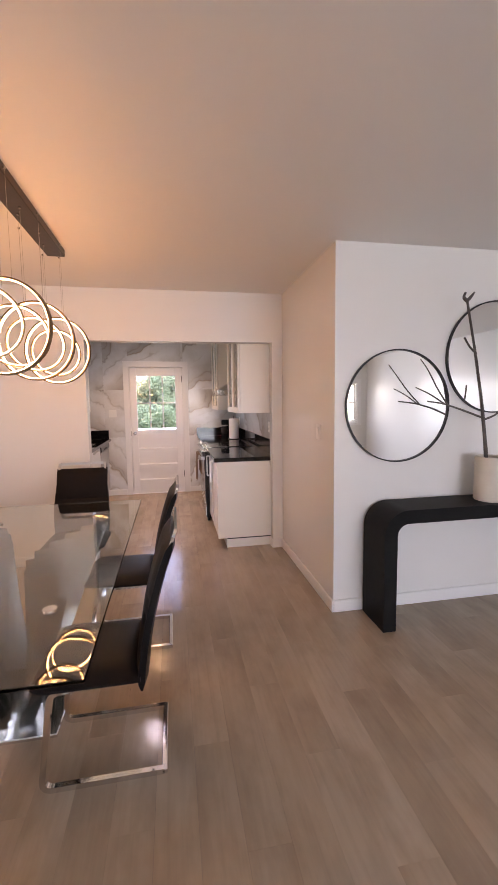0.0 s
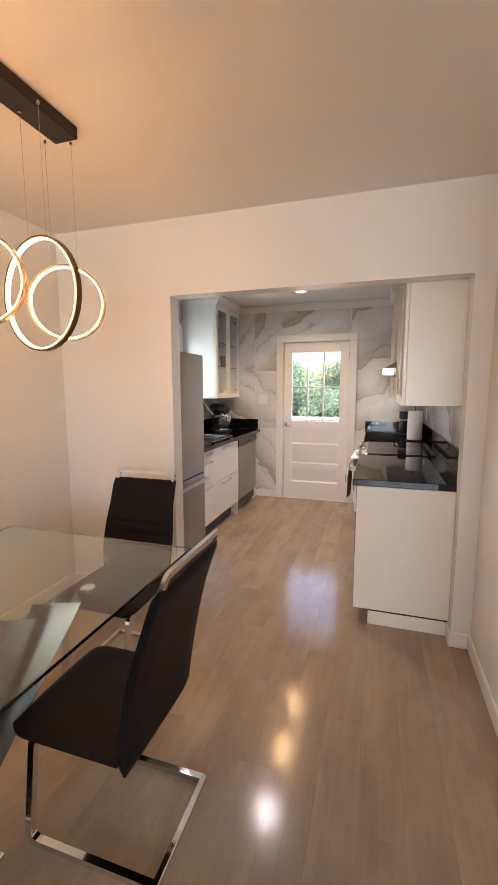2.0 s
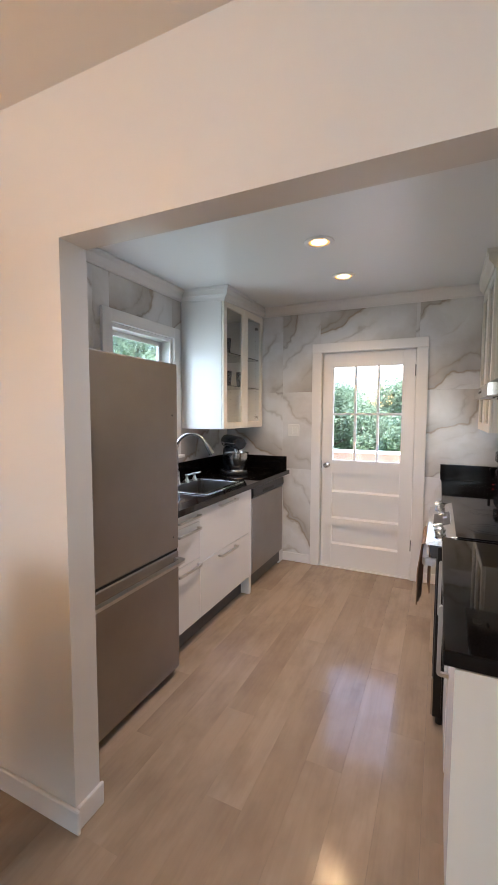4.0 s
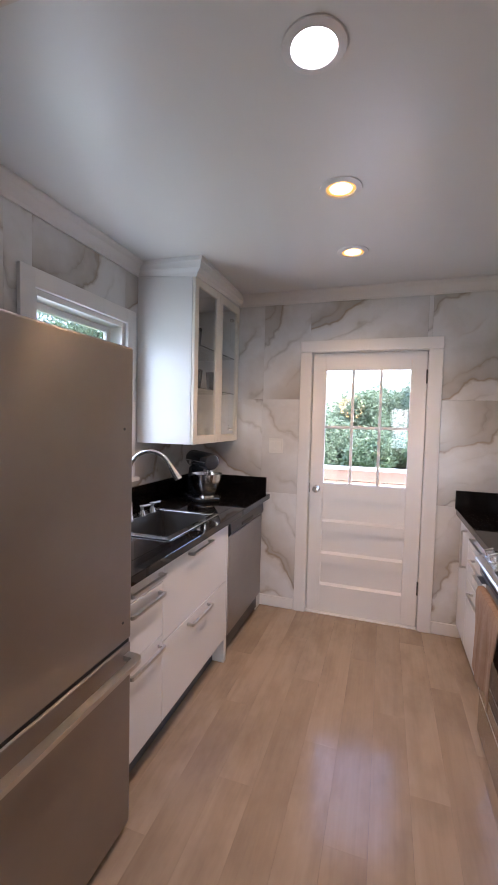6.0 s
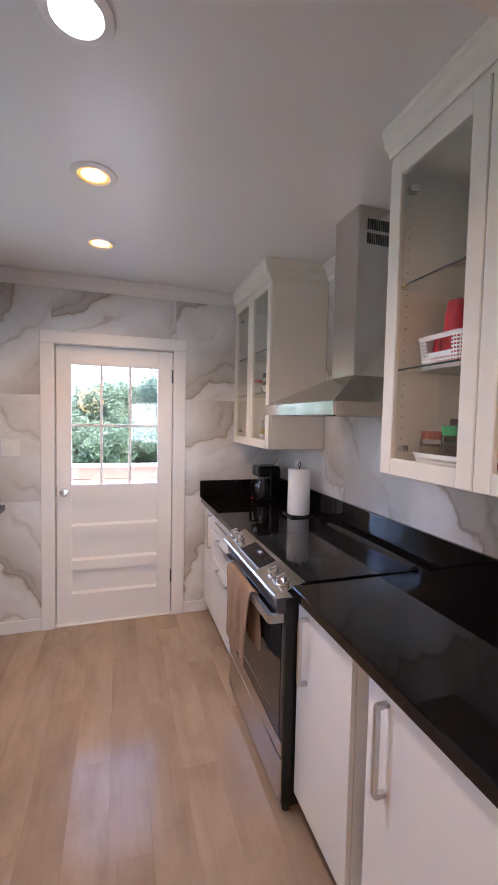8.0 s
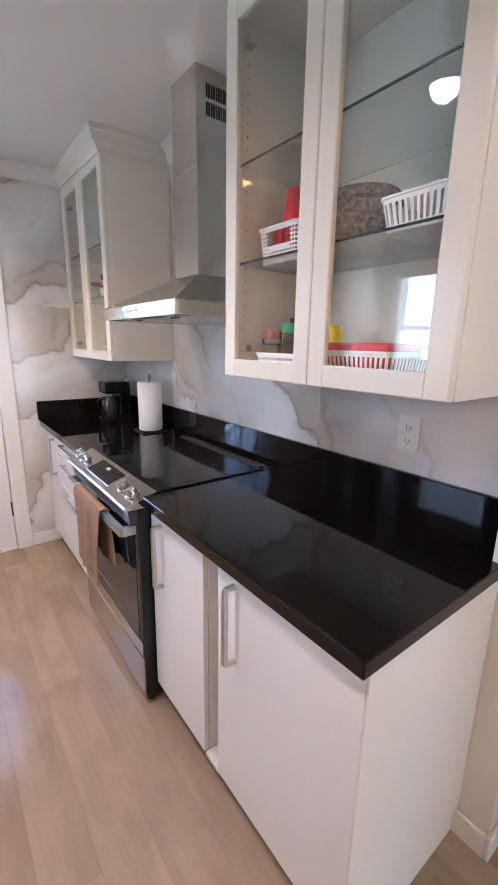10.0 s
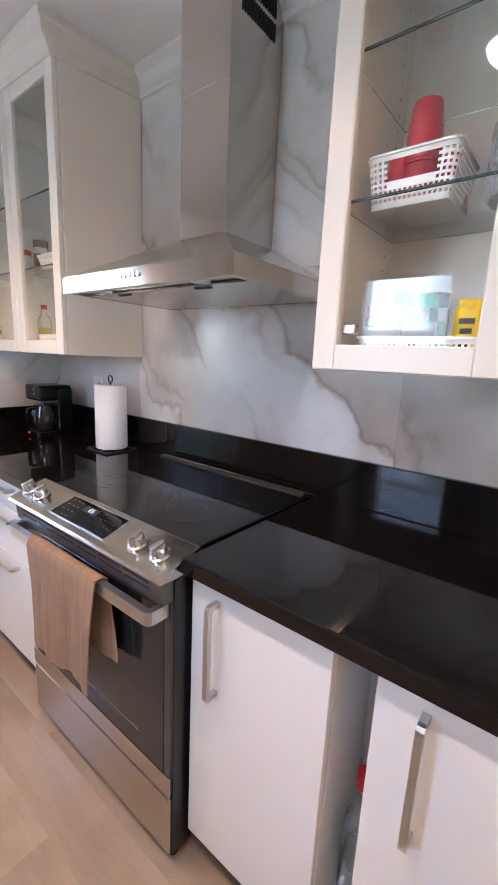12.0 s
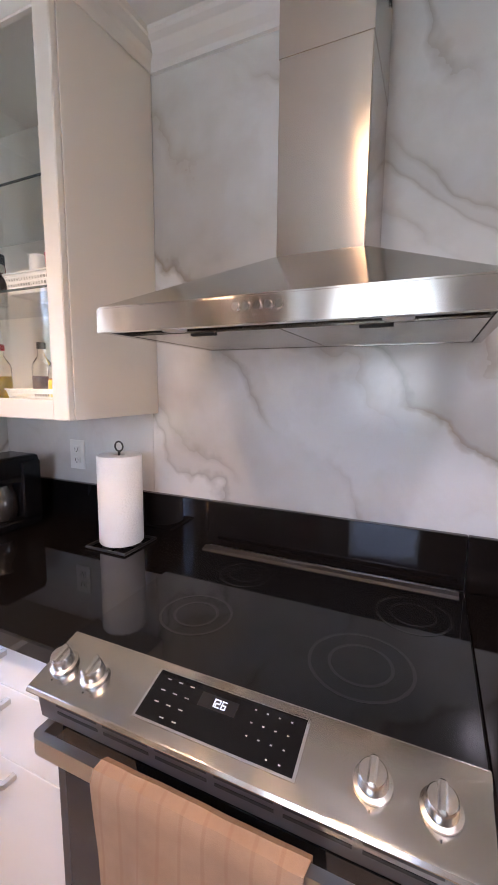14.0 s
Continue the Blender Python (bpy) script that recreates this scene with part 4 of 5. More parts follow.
def wall_cabinet(name, side, y0, y1, z0, label, near_side, shelves=(1.712, 1.990), soffit=0.0):
    """A wall cabinet with two glazed doors, glass shelves and a crown."""
    s = 1 if side == "L" else -1
    back, f = (XL + 0.003, -1.005) if side == "L" else (XR - 0.003, 0.891)
    z1 = 2.395
    t = thing(name, ((f + back) / 2, (y0 + y1) / 2, z0), label, "cabinet", "glazed wall cabinets")
    c = f - s * 0.022
    w = 0.018
    m = CREAM if side == "R" else CABINET
    part("side_panel", box(c, back, y0, y0 + w, z0, z1, 0.001), m, t)
    part("side_panel", box(c, back, y1 - w, y1, z0, z1, 0.001), m, t)
    part("bottom_panel", box(c, back, y0 + w, y1 - w, z0, z0 + w), m, t)
    part("top_panel", box(c, back, y0 + w, y1 - w, z1 - w, z1), m, t)
    part("back_panel", box(back + s * 0.008, back, y0 + w, y1 - w, z0 + w, z1 - w), m, t)
    bm = nb()
    for i in range(22):
        for x in (c - s * 0.05, back + s * 0.06):
            for y, d in ((y0 + w, 1), (y1 - w, -1)):
                rod((x, y - 0.0005 * d, z0 + 0.12 + i * 0.038), (x, y + 0.0008 * d, z0 + 0.12 + i * 0.038), 0.0026, 6, bm=bm)
    part("shelf_pin_holes", bm, SLOT, t)
    for z in shelves:
        sh = part("shelf", box(c - s * 0.012, back + s * 0.012, y0 + w + 0.001, y1 - w - 0.001, z - 0.006, z, 0.0005), SHELFGLASS, t, "clear glass shelf with a dark edge")
        sh.visible_shadow = False
        part("shelf_edge", box(c - s * 0.011, c - s * 0.0095, y0 + w + 0.002, y1 - w - 0.002, z - 0.0055, z - 0.0005), GLASSEDGE, t)
    ym = (y0 + y1) / 2
    fw = 0.056
    for a, b, hinge in ((y0 + 0.0015, ym - 0.0015, 0), (ym + 0.0015, y1 - 0.0015, 1)):
        bm = box(c + s * 0.001, f, a, a + fw, z0, z1, 0.003)
        box(c + s * 0.001, f, b - fw, b, z0, z1, 0.003, bm=bm)
        box(c + s * 0.001, f - s * 0.0003, a + fw - 0.002, b - fw + 0.002, z0, z0 + fw, 0.003, bm=bm)
        box(c + s * 0.001, f - s * 0.0003, a + fw - 0.002, b - fw + 0.002, z1 - fw, z1, 0.003, bm=bm)
        d = part("door", bm, CREAM, t, "cream framed glass door")
        g = part("pane", box(c + s * 0.006, c + s * 0.010, a + fw - 0.006, b - fw + 0.006, z0 + fw - 0.006, z1 - fw + 0.006), PANE, d)
        g.visible_shadow = False
        bm = nb()
        for z in (z0 + 0.08, z1 - 0.12):
            y = (b - fw - 0.03) if hinge else (a + fw)
            box(c - s * 0.03, c - s * 0.003, y, y + 0.03, z, z + 0.022, 0.003, bm=bm)
        part("hinge", bm, NICKEL, d)
    # crown of the cabinet
    e = 0.034
    prof = [(0, -0.083), (0.006, -0.083), (0.012, -0.066), (0.03, -0.05), (e, -0.022), (e + 0.006, -0.018), (e + 0.006, -0.001), (0, -0.001)]
    if near_side:
        pts = [(back, y0, HK), (f, y0, HK), (f, y1, HK)]
        k = -1 if side == "R" else 1
    else:
        pts = [(f, y0, HK), (f, y1, HK)]
        k = -1 if side == "R" else 1
    part("crown", sweep(pts, [(k * a, b) for a, b in prof]), CREAM if side == "R" else CABINET, t)
    part("crown_board", box(f - s * 0.004, back, y0 + 0.002, y1 - 0.002, z1, HK - 0.002), CREAM if side == "R" else CABINET, t)
    return t


SHELFGLASS = glass("shelf_glass", (0.93, 0.97, 0.95), 1.5)
GLASSEDGE = material("glass_edge_dark", (0.03, 0.05, 0.045), 0.15)
wall_cabinet("wall_cabinet", "R", 4.202, 4.990, 1.354, "cream wall cabinet with two glass doors holding baskets", False)
wall_cabinet("wall_cabinet", "R", 6.125, YB - 0.004, 1.350, "cream wall cabinet with two glass doors in the corner", True)
wall_cabinet("wall_cabinet", "L", 6.085, YB - 0.030, 1.338, "white wall cabinet with two glass doors beside the window", True)


# ---- ceiling lights ----
def downlight(y, mat):
    r = 0.060 if mat is COOLLED else 0.062
    t = thing("recessed_light", (-0.08, y, HK), "round recessed ceiling light, switched on", "ceiling light", "recessed lights")
    part("trim_ring", lathe([(r, -0.002), (r + 0.003, -0.008), (r + 0.026, -0.004), (r + 0.028, 0.0), (r, 0.0)], (-0.08, y, HK - 0.0005), 32), TRIM, t, smooth=True)
    q = r - (0.0 if mat is COOLLED else 0.014)
    part("lens", lathe([(0.0, -0.004), (q, -0.003), (q, -0.001), (0.0, -0.001)], (-0.08, y, HK), 32), mat, t, "glowing lens")
    # the baffle is no lamp; its orange lit look is put in as glow
    if mat is WARMLED:
        part("lens_rim", lathe([(q + 0.0005, -0.003), (r, -0.002), (r, -0.001), (q + 0.0005, -0.001)], (-0.08, y, HK), 32), AMBERRIM, t, "baffle ring round the lens, its amber lamplight painted as glow")


for y, mat in ((4.885, COOLLED), (5.575, WARMLED), (6.25, WARMLED)):
    downlight(y, mat)
    lamp("downlight_beam", "SPOT", look((-0.08, y, HK - 0.012), (-0.08, y, 0), 0), 3.5, (1.0, 0.67, 0.35) if mat is WARMLED else (0.95, 0.96, 1.0), cone=140, blend=0.8, size=0.055)


# ---- dining area ----
def dining_table():
    x0, x1, y0, y1, z = -1.0, 0.0, 1.235, 3.245, 0.76
    t = thing("dining_table", (-0.5, 2.24, 0), "long clear glass dining table on a pleated mirror-steel base", "table")
    g = part("tabletop", box(x0, x1, y0, y1, z - 0.012, z, 0.002), TABLEGLASS, t, "clear greenish glass top")
    g.visible_shadow = False
    bm = nb()
    c = (-0.5, 2.24)
    n = 18
    for k, side in enumerate((1, -1)):
        low, high = [], []
        for i in range(n + 1):
            u = i / n * 2 - 1
            zig = 0.055 * (1 if i % 2 else -1)
            low.append(bm.verts.new((c[0] + side * 0.05 + zig * 0.5, c[1] + u * 0.20, 0.02)))
            high.append(bm.verts.new((c[0] + side * (0.10 + 0.22 * abs(u) ** 1.5) + zig, c[1] + u * 0.56, z - 0.02)))
        for i in range(n):
            bm.faces.new((low[i], low[i + 1], high[i + 1], high[i]))
    ext = bmesh.ops.solidify(bm, geom=bm.faces[:], thickness=0.003)
    part("pleated_base", bm, BASESTEEL, t, "fan of folded polished steel strips")
    part("foot_plate", box(-0.70, -0.30, 1.98, 2.50, 0.0, 0.02, 0.004), CHROME, t)
    for dy in (-0.58, 0.58):
        for dx in (-0.30, 0.30):
            part("pad", rod((-0.5 + dx, 2.24 + dy, z - 0.022), (-0.5 + dx, 2.24 + dy, z - 0.0125), 0.025, 16), CHROME, t)


BASESTEEL = mottled("polished_steel", (0.34, 0.33, 0.31), 0.24, 0.06, 6, metal=1.0)
dining_table()


def chair():
    """A cantilever chair, looking along -x from the origin at its feet."""
    t = thing("dining_chair", (0, 0, 0), "black leather cantilever dining chair on a chrome frame", "chair", "chairs round the table")
    w = 0.21
    prof = rect(0.022, 0.022)
    for s in (1, -1):
        pts = rounded([(0.20, s * 0.175, 0.013), (-0.255, s * 0.175, 0.013), (-0.205, s * 0.175, 0.405), (0.125, s * 0.175, 0.412)], 0.045, 6)
        part("leg", sweep(pts, prof, up=(0, 1, 0)), CHROME, t, "bent chrome tube leg")
    part("floor_bar", box(0.190, 0.212, -0.186, 0.186, 0.002, 0.024, 0.003), CHROME, t)
    # seat: a padded slab with a soft crown
    bm = nb()
    nx, ny = 18, 14
    top, low = [], []
    for i in range(nx + 1):
        a, b = [], []
        u = i / nx
        x = -0.27 + 0.395 * u
        for j in range(ny + 1):
            v = j / ny * 2 - 1
            half = w + 0.01 - 0.03 * (1 - min(1, u * 6)) ** 2
            e = max(0, 1 - abs(v) ** 8) * max(0, 1 - abs(u * 2 - 1) ** 10)
            a.append(bm.verts.new((x, v * half, 0.435 + 0.032 * e + 0.010 * e * (1 - v * v))))
            b.append(bm.verts.new((x, v * half, 0.425)))
        top.append(a)
        low.append(b)
    for g in (top, low):
        for p, q in zip(g, g[1:]):
            for j in range(ny):
                bm.faces.new((p[j], p[j + 1], q[j + 1], q[j]))
    rim_t = [top[0][j] for j in range(ny + 1)] + [top[i][ny] for i in range(1, nx + 1)] + [top[nx][j] for j in range(ny - 1, -1, -1)] + [top[i][0] for i in range(nx - 1, 0, -1)]
    rim_b = [low[0][j] for j in range(ny + 1)] + [low[i][ny] for i in range(1, nx + 1)] + [low[nx][j] for j in range(ny - 1, -1, -1)] + [low[i][0] for i in range(nx - 1, 0, -1)]
    for i in range(len(rim_t)):
        j = (i + 1) % len(rim_t)
        bm.faces.new((rim_t[i], rim_t[j], rim_b[j], rim_b[i]))
    part("seat", bm, LEATHER, t, "padded black leather seat", True)
    # back: a curved padded board with two stitched grooves
    bm = nb()
    nz, ny = 40, 14
    fr, bk = [], []

    def line(u):
        return 0.128 + 0.032 * u + 0.100 * u * u

    for i in range(nz + 1):
        u = i / nz
        z = 0.37 + 0.575 * u
        x = line(u)
        groove = sum(math.exp(-((u - g) / 0.012) ** 2) for g in (0.50, 0.60))
        end = min(1, min(u, 1 - u) * 14 + 0.25)
        a, b = [], []
        for j in range(ny + 1):
            v = j / ny * 2 - 1
            side = max(0.50, (1 - abs(v) ** 8)) * end
            half = w * (0.92 + 0.08 * math.sin(math.pi * min(1, u * 1.3)))
            a.append(bm.verts.new((x - 0.030 * side + 0.007 * groove * (abs(v) < 0.95), v * half, z)))
            b.append(bm.verts.new((x + 0.022 * side, v * half, z)))
        fr.append(a)
        bk.append(b)
    for g in (fr, bk):
        for p, q in zip(g, g[1:]):
            for j in range(ny):
                bm.faces.new((p[j], p[j + 1], q[j + 1], q[j]))
    for i in range(nz):
        for j in (0, ny):
            bm.faces.new((fr[i][j], fr[i + 1][j], bk[i + 1][j], bk[i][j]))
    for i in (0, nz):
        for j in range(ny):
            bm.faces.new((fr[i][j], fr[i][j + 1], bk[i][j + 1], bk[i][j]))
    part("backrest", bm, LEATHER, t, "curved black leather back with stitched seams", True)
    xt = line(1.0)
    pts = rounded([(xt - 0.005, -0.175, 0.935), (xt + 0.012, -0.178, 0.982), (xt + 0.012, 0.178, 0.982), (xt - 0.005, 0.175, 0.935)], 0.018, 4)
    part("grip_rail", sweep(pts, rect(0.020, 0.011), up=(0, 0, 1)), CHROME, t, "chrome grip rail on the back")
    return t


CH = chair()
CH.matrix_basis = pose(-0.03, 1.89, 0, 0, 0, 0)
copy_thing(CH, pose(-0.008, 2.735, 0, 0, 0, 0))
copy_thing(CH, pose(-0.49, 3.425, 0, 0, 0, 90))
copy_thing(CH, pose(-0.50, 1.02, 0, 0, 0, -90))


def chandelier():
    t = thing("chandelier", (-0.475, 2.58, 2.4), "linear chandelier of glowing bronze rings hung on thin wires", "chandelier")
    part("canopy_bar", box(-0.53, -0.42, 1.97, 3.17, H - 0.047, H - 0.0005, 0.003), DARKBRONZE, t, "dark bronze ceiling bar")
    hung = [(3.155, 0), (2.95, 1), (2.74, 0), (2.53, 1), (2.44, 0), (2.11, 1), (2.06, 0)]
    for y, big in hung:
        r = 0.205 if big else 0.155
        turn = radians(-10 if big else 25)
        c = Vector((-0.475 + (0.03 if big else -0.03), y, 1.80 if big else 1.812))
        side = Vector((math.cos(turn), math.sin(turn), 0))
        fwd = Vector((-math.sin(turn), math.cos(turn), 0))
        n = 56
        for name, ro, ri, w, mat in (("ring", r, r - 0.008, 0.020, GOLD), ("led_strip", r - 0.0085, r - 0.0125, 0.015, RINGLIGHT)):
            bm = nb()
            rings = []
            for i in range(n):
                a = 2 * math.pi * i / n
                d = side * math.cos(a) + Vector((0, 0, 1)) * math.sin(a)
                rings.append([bm.verts.new(c + d * rr + fwd * ww) for rr, ww in ((ro, -w / 2), (ro, w / 2), (ri, w / 2), (ri, -w / 2))])
            for i in range(n):
                p, q = rings[i], rings[(i + 1) % n]
                for j in range(4):
                    bm.faces.new((p[j], p[(j + 1) % 4], q[(j + 1) % 4], q[j]))
            if name == "ring":
                ring = part("ring", bm, mat, t, "bronze ring", True)
            else:
                part("led_strip", bm, mat, ring, "glowing warm light strip", True)
        for sx in (-1, 1):
            a = c + side * sx * 0.05 + Vector((0, 0, math.sqrt(r * r - 0.0025)))
            part("wire", rod(a, (a.x, a.y, H - 0.047), 0.0008, 5), NICKEL, ring)
            part("wire_grip", rod((a.x, a.y, H - 0.056), (a.x, a.y, H - 0.0475), 0.006, 10), NICKEL, t)


DARKBRONZE = mottled("dark_bronze", (0.035, 0.026, 0.022), 0.38, 0.1, 5, metal=0.6)
chandelier()


def console():
    """A waterfall console with rounded shoulders."""
    x0, x1, y0, y1, zt, th = 1.514, 2.90, 2.440, 2.730, 0.782, 0.086
    t = thing("console_table", (2.2, 2.585, 0), "black wooden waterfall console table with rounded corners", "console table")
    ro, ri = 0.16, 0.075

    def arc(cx, cz, r, a0, a1, n=14):
        return [(cx + r * math.cos(radians(a0 + (a1 - a0) * i / n)), cz + r * math.sin(radians(a0 + (a1 - a0) * i / n))) for i in range(n + 1)]

    def ribbon(outer, inner):
        bm = nb()
        rows = [([bm.verts.new((x, y, z)) for x, z in outer], [bm.verts.new((x, y, z)) for x, z in inner]) for y in (y0, y1)]
        (of, nf), (og, ng) = rows
        for i in range(len(outer) - 1):
            bm.faces.new((of[i], of[i + 1], nf[i + 1], nf[i]))
            bm.faces.new((og[i], ng[i], ng[i + 1], og[i + 1]))
            bm.faces.new((of[i], og[i], og[i + 1], of[i + 1]))
            bm.faces.new((nf[i], nf[i + 1], ng[i + 1], ng[i]))
        for i in (0, len(outer) - 1):
            bm.faces.new((of[i], nf[i], ng[i], og[i]))
        return bm

    zs = zt - max(ro, th + ri)
    outer = [(x0, zs)] + arc(x0 + ro, zt - ro, ro, 180, 90) + arc(x1 - ro, zt - ro, ro, 90, 0) + [(x1, zs)]
    inner = [(x0 + th, zs)] + arc(x0 + th + ri, zt - th - ri, ri, 180, 90) + arc(x1 - th - ri, zt - th - ri, ri, 90, 0) + [(x1 - th, zs)]
    part("top", ribbon(outer, inner), CONSOLE, t, "top with rounded shoulders", True)
    part("leg_panel", box(x0, x0 + th, y0, y1, 0.0, zs), CONSOLE, t)
    part("leg_panel", box(x1 - th, x1, y0, y1, 0.0, zs), CONSOLE, t)


console()


def round_mirror(cx, cz, r, label):
    t = thing("round_mirror", (cx, YM - 0.012, cz), label, "mirror", "round mirrors")
    bm = nb()
    bmesh.ops.create_cone(bm, cap_ends=True, segments=72, radius1=r - 0.004, radius2=r - 0.004, depth=0.006, matrix=Matrix.Translation((cx, YM - 0.010, cz)) @ Matrix.Rotation(radians(90), 4, "X"))
    part("mirror_glass", bm, MIRROR, t)
    pts = [(cx + r * math.cos(2 * math.pi * i / 72), YM - 0.014, cz + r * math.sin(2 * math.pi * i / 72)) for i in range(72)]
    part("frame", sweep(pts, rect(0.009, 0.022), closed=True, up=(0, 1, 0)), BLACKMETAL, t, "thin black metal frame")


round_mirror(1.757, 1.424, 0.378, "round wall mirror in a thin black frame")
round_mirror(2.50, 1.755, 0.385, "higher round wall mirror in a thin black frame")


def vase():
    t = thing("vase", (2.355, 2.565, 0.782), "cream ceramic cylinder vase on the console", "vase")
    part("body", lathe([(0.0, 0.0), (0.098, 0.0), (0.104, 0.006), (0.104, 0.292), (0.100, 0.298), (0.093, 0.292), (0.093, 0.02), (0.0, 0.02)], (2.355, 2.565, 0.782), 40), CERAMIC, t, smooth=True)
    b = thing("branch", (2.33, 2.565, 0.81), "bare forked branch standing in the vase", "branch")

    def limb(name, pts, r0, r1, parent):
        bm = nb()
        pts = [Vector(p) for p in rounded(pts, 0.05, 4)]
        for i, (p, q) in enumerate(zip(pts, pts[1:])):
            a, c = r0 + (r1 - r0) * i / len(pts), r0 + (r1 - r0) * (i + 1) / len(pts)
            if (q - p).length > 1e-4:
                rod(p, q, a, 8, c, bm=bm)
        return part(name, bm, BRANCHBARK, parent)

    x, y = 2.33, 2.565
    s = limb("stem", [(x, y, 0.803), (2.30, y, 1.15), (2.255, y, 1.45), (2.19, y, 1.78), (2.12, y, 2.09)], 0.013, 0.007, b)
    limb("side_twig", [(2.285, y, 1.335), (2.12, y + 0.03, 1.40), (1.98, y + 0.02, 1.44), (1.86, y, 1.455)], 0.007, 0.004, s)
    limb("side_twig", [(2.285, y, 1.33), (2.36, y - 0.02, 1.36), (2.42, y - 0.02, 1.45), (2.43, y - 0.02, 1.57)], 0.007, 0.005, s)
    limb("side_twig", [(2.20, y, 1.76), (2.15, y, 1.80), (2.11, y, 1.86)], 0.007, 0.006, s)
    limb("side_twig", [(2.02, y + 0.02, 1.43), (1.93, y, 1.53), (1.84, y - 0.02, 1.66), (1.79, y - 0.02, 1.72)], 0.005, 0.003, s)
    limb("side_twig", [(2.00, y + 0.02, 1.435), (1.90, y + 0.03, 1.50), (1.80, y + 0.04, 1.545)], 0.005, 0.003, s)
    limb("tip", [(2.12, y, 2.09), (2.09, y, 2.11), (2.10, y - 0.01, 2.14)], 0.012, 0.006, s)
    limb("tip", [(2.12, y, 2.09), (2.15, y, 2.12), (2.17, y, 2.145)], 0.012, 0.005, s)


vase()


def wall_plate(name, m, label, kind):
    """A cover plate facing +z of m, 0.075 x 0.115."""
    t = thing(name, m.translation, label, kind)

    def put(nm, bm, mat, parent):
        bmesh.ops.transform(bm, matrix=m, verts=bm.verts)
        return part(nm, bm, mat, parent)

    wide = 0.115 if "double" in label else 0.075
    p = put("plate", box(-wide / 2, wide / 2, -0.0575, 0.0575, 0, 0.006, 0.002), PLASTIC, t)
    if kind == "outlet":
        for dy in (-0.021, 0.021):
            r = put("receptacle", box(-0.017, 0.017, dy - 0.014, dy + 0.014, 0.005, 0.009, 0.003), PLASTIC, p)
            bm = box(-0.008, -0.006, dy - 0.005, dy + 0.006, 0.0088, 0.0094)
            box(0.006, 0.008, dy - 0.005, dy + 0.006, 0.0088, 0.0094, bm=bm)
            rod((0, dy - 0.009, 0.0088), (0, dy - 0.009, 0.0094), 0.0025, 8, bm=bm)
            put("slots", bm, SLOT, p)
    else:
        for dx in ((-0.023, 0.023) if wide > 0.1 else (0,)):
            put("rocker", box(dx - 0.016, dx + 0.016, -0.033, 0.033, 0.005, 0.010, 0.002), PLASTIC, p)
    return t


FACE_W = Matrix(((0, 0, -1, 0), (-1, 0, 0, 0), (0, 1, 0, 0), (0, 0, 0, 1)))   # plate facing -x
FACE_S = Matrix(((1, 0, 0, 0), (0, 0, -1, 0), (0, 1, 0, 0), (0, 0, 0, 1)))    # plate facing -y
wall_plate("outlet", Matrix.Translation((XR, 4.508, 1.19)) @ FACE_W, "white duplex wall outlet on the marble", "outlet")
wall_plate("outlet", Matrix.Translation((XR, 6.515, 1.175)) @ FACE_W, "white duplex wall outlet behind the paper towel", "outlet")
wall_plate("light_switch", Matrix.Translation((-0.683, YB, 1.306)) @ FACE_S, "white double light switch beside the door", "switch")
wall_plate("light_switch", Matrix.Translation((DR, 3.05, 1.24)) @ FACE_W, "white light switch on the dining wall", "switch")


# ---- on the worktops and shelves ----
def stand_mixer():
    x, y, z = -1.13, 6.50, 0.9155
    t = thing("stand_mixer", (x, y, z), "dark grey stand mixer with a steel bowl", "mixer")
    turn = Matrix.Translation((x, y, z)) @ Matrix.Rotation(radians(-38), 4, "Z")

    def put(name, bm, mat, label="", parent=t, smooth=True):
        bmesh.ops.transform(bm, matrix=turn, verts=bm.verts)
        return part(name, bm, mat, parent, label, smooth)

    put("foot", prism([(-0.15, -0.08), (-0.05, -0.11), (0.10, -0.105), (0.16, -0.06), (0.16, 0.06), (0.10, 0.105), (-0.05, 0.11), (-0.15, 0.08)], "z", 0.0, 0.028, bevel=0.006), MIXERGREY)
    put("column", prism([(-0.145, 0.026), (-0.035, 0.026), (-0.055, 0.10), (-0.06, 0.235), (-0.13, 0.235), (-0.14, 0.12)], "y", -0.05, 0.05, bevel=0.012), MIXERGREY)
    bm = sweep([(-0.185, 0, 0.29), (-0.175, 0, 0.29), (-0.15, 0, 0.29), (0.0, 0, 0.287), (0.12, 0, 0.284), (0.155, 0, 0.283), (0.165, 0, 0.283)], circle(0.062, 20))
    for v in bm.verts:
        if v.co.x < -0.16 or v.co.x > 0.14:
            k = 0.55 if (v.co.x < -0.18 or v.co.x > 0.16) else 0.85
            v.co.y *= k
            v.co.z = 0.286 + (v.co.z - 0.286) * k
    head = put("motor_head", bm, MIXERGREY)
    put("trim_band", box(-0.17, 0.15, -0.0635, 0.0635, 0.276, 0.286, 0.003), CHROME, "", head, False)
    put("beater_hub", rod((0.08, 0, 0.195), (0.08, 0, 0.232), 0.028, 18), CHROME, "", head)
    put("bowl", lathe([(0.0, 0.04), (0.045, 0.035), (0.055, 0.04), (0.09, 0.09), (0.108, 0.15), (0.112, 0.195), (0.116, 0.198), (0.109, 0.196), (0.103, 0.15), (0.085, 0.095), (0.05, 0.05), (0.0, 0.048)], (0.07, 0, 0.0), 32), STEELY, "polished steel bowl")
    put("bowl_foot", lathe([(0.0, 0.028), (0.062, 0.028), (0.058, 0.04), (0.0, 0.045)], (0.07, 0, 0.0), 24), STEELY)
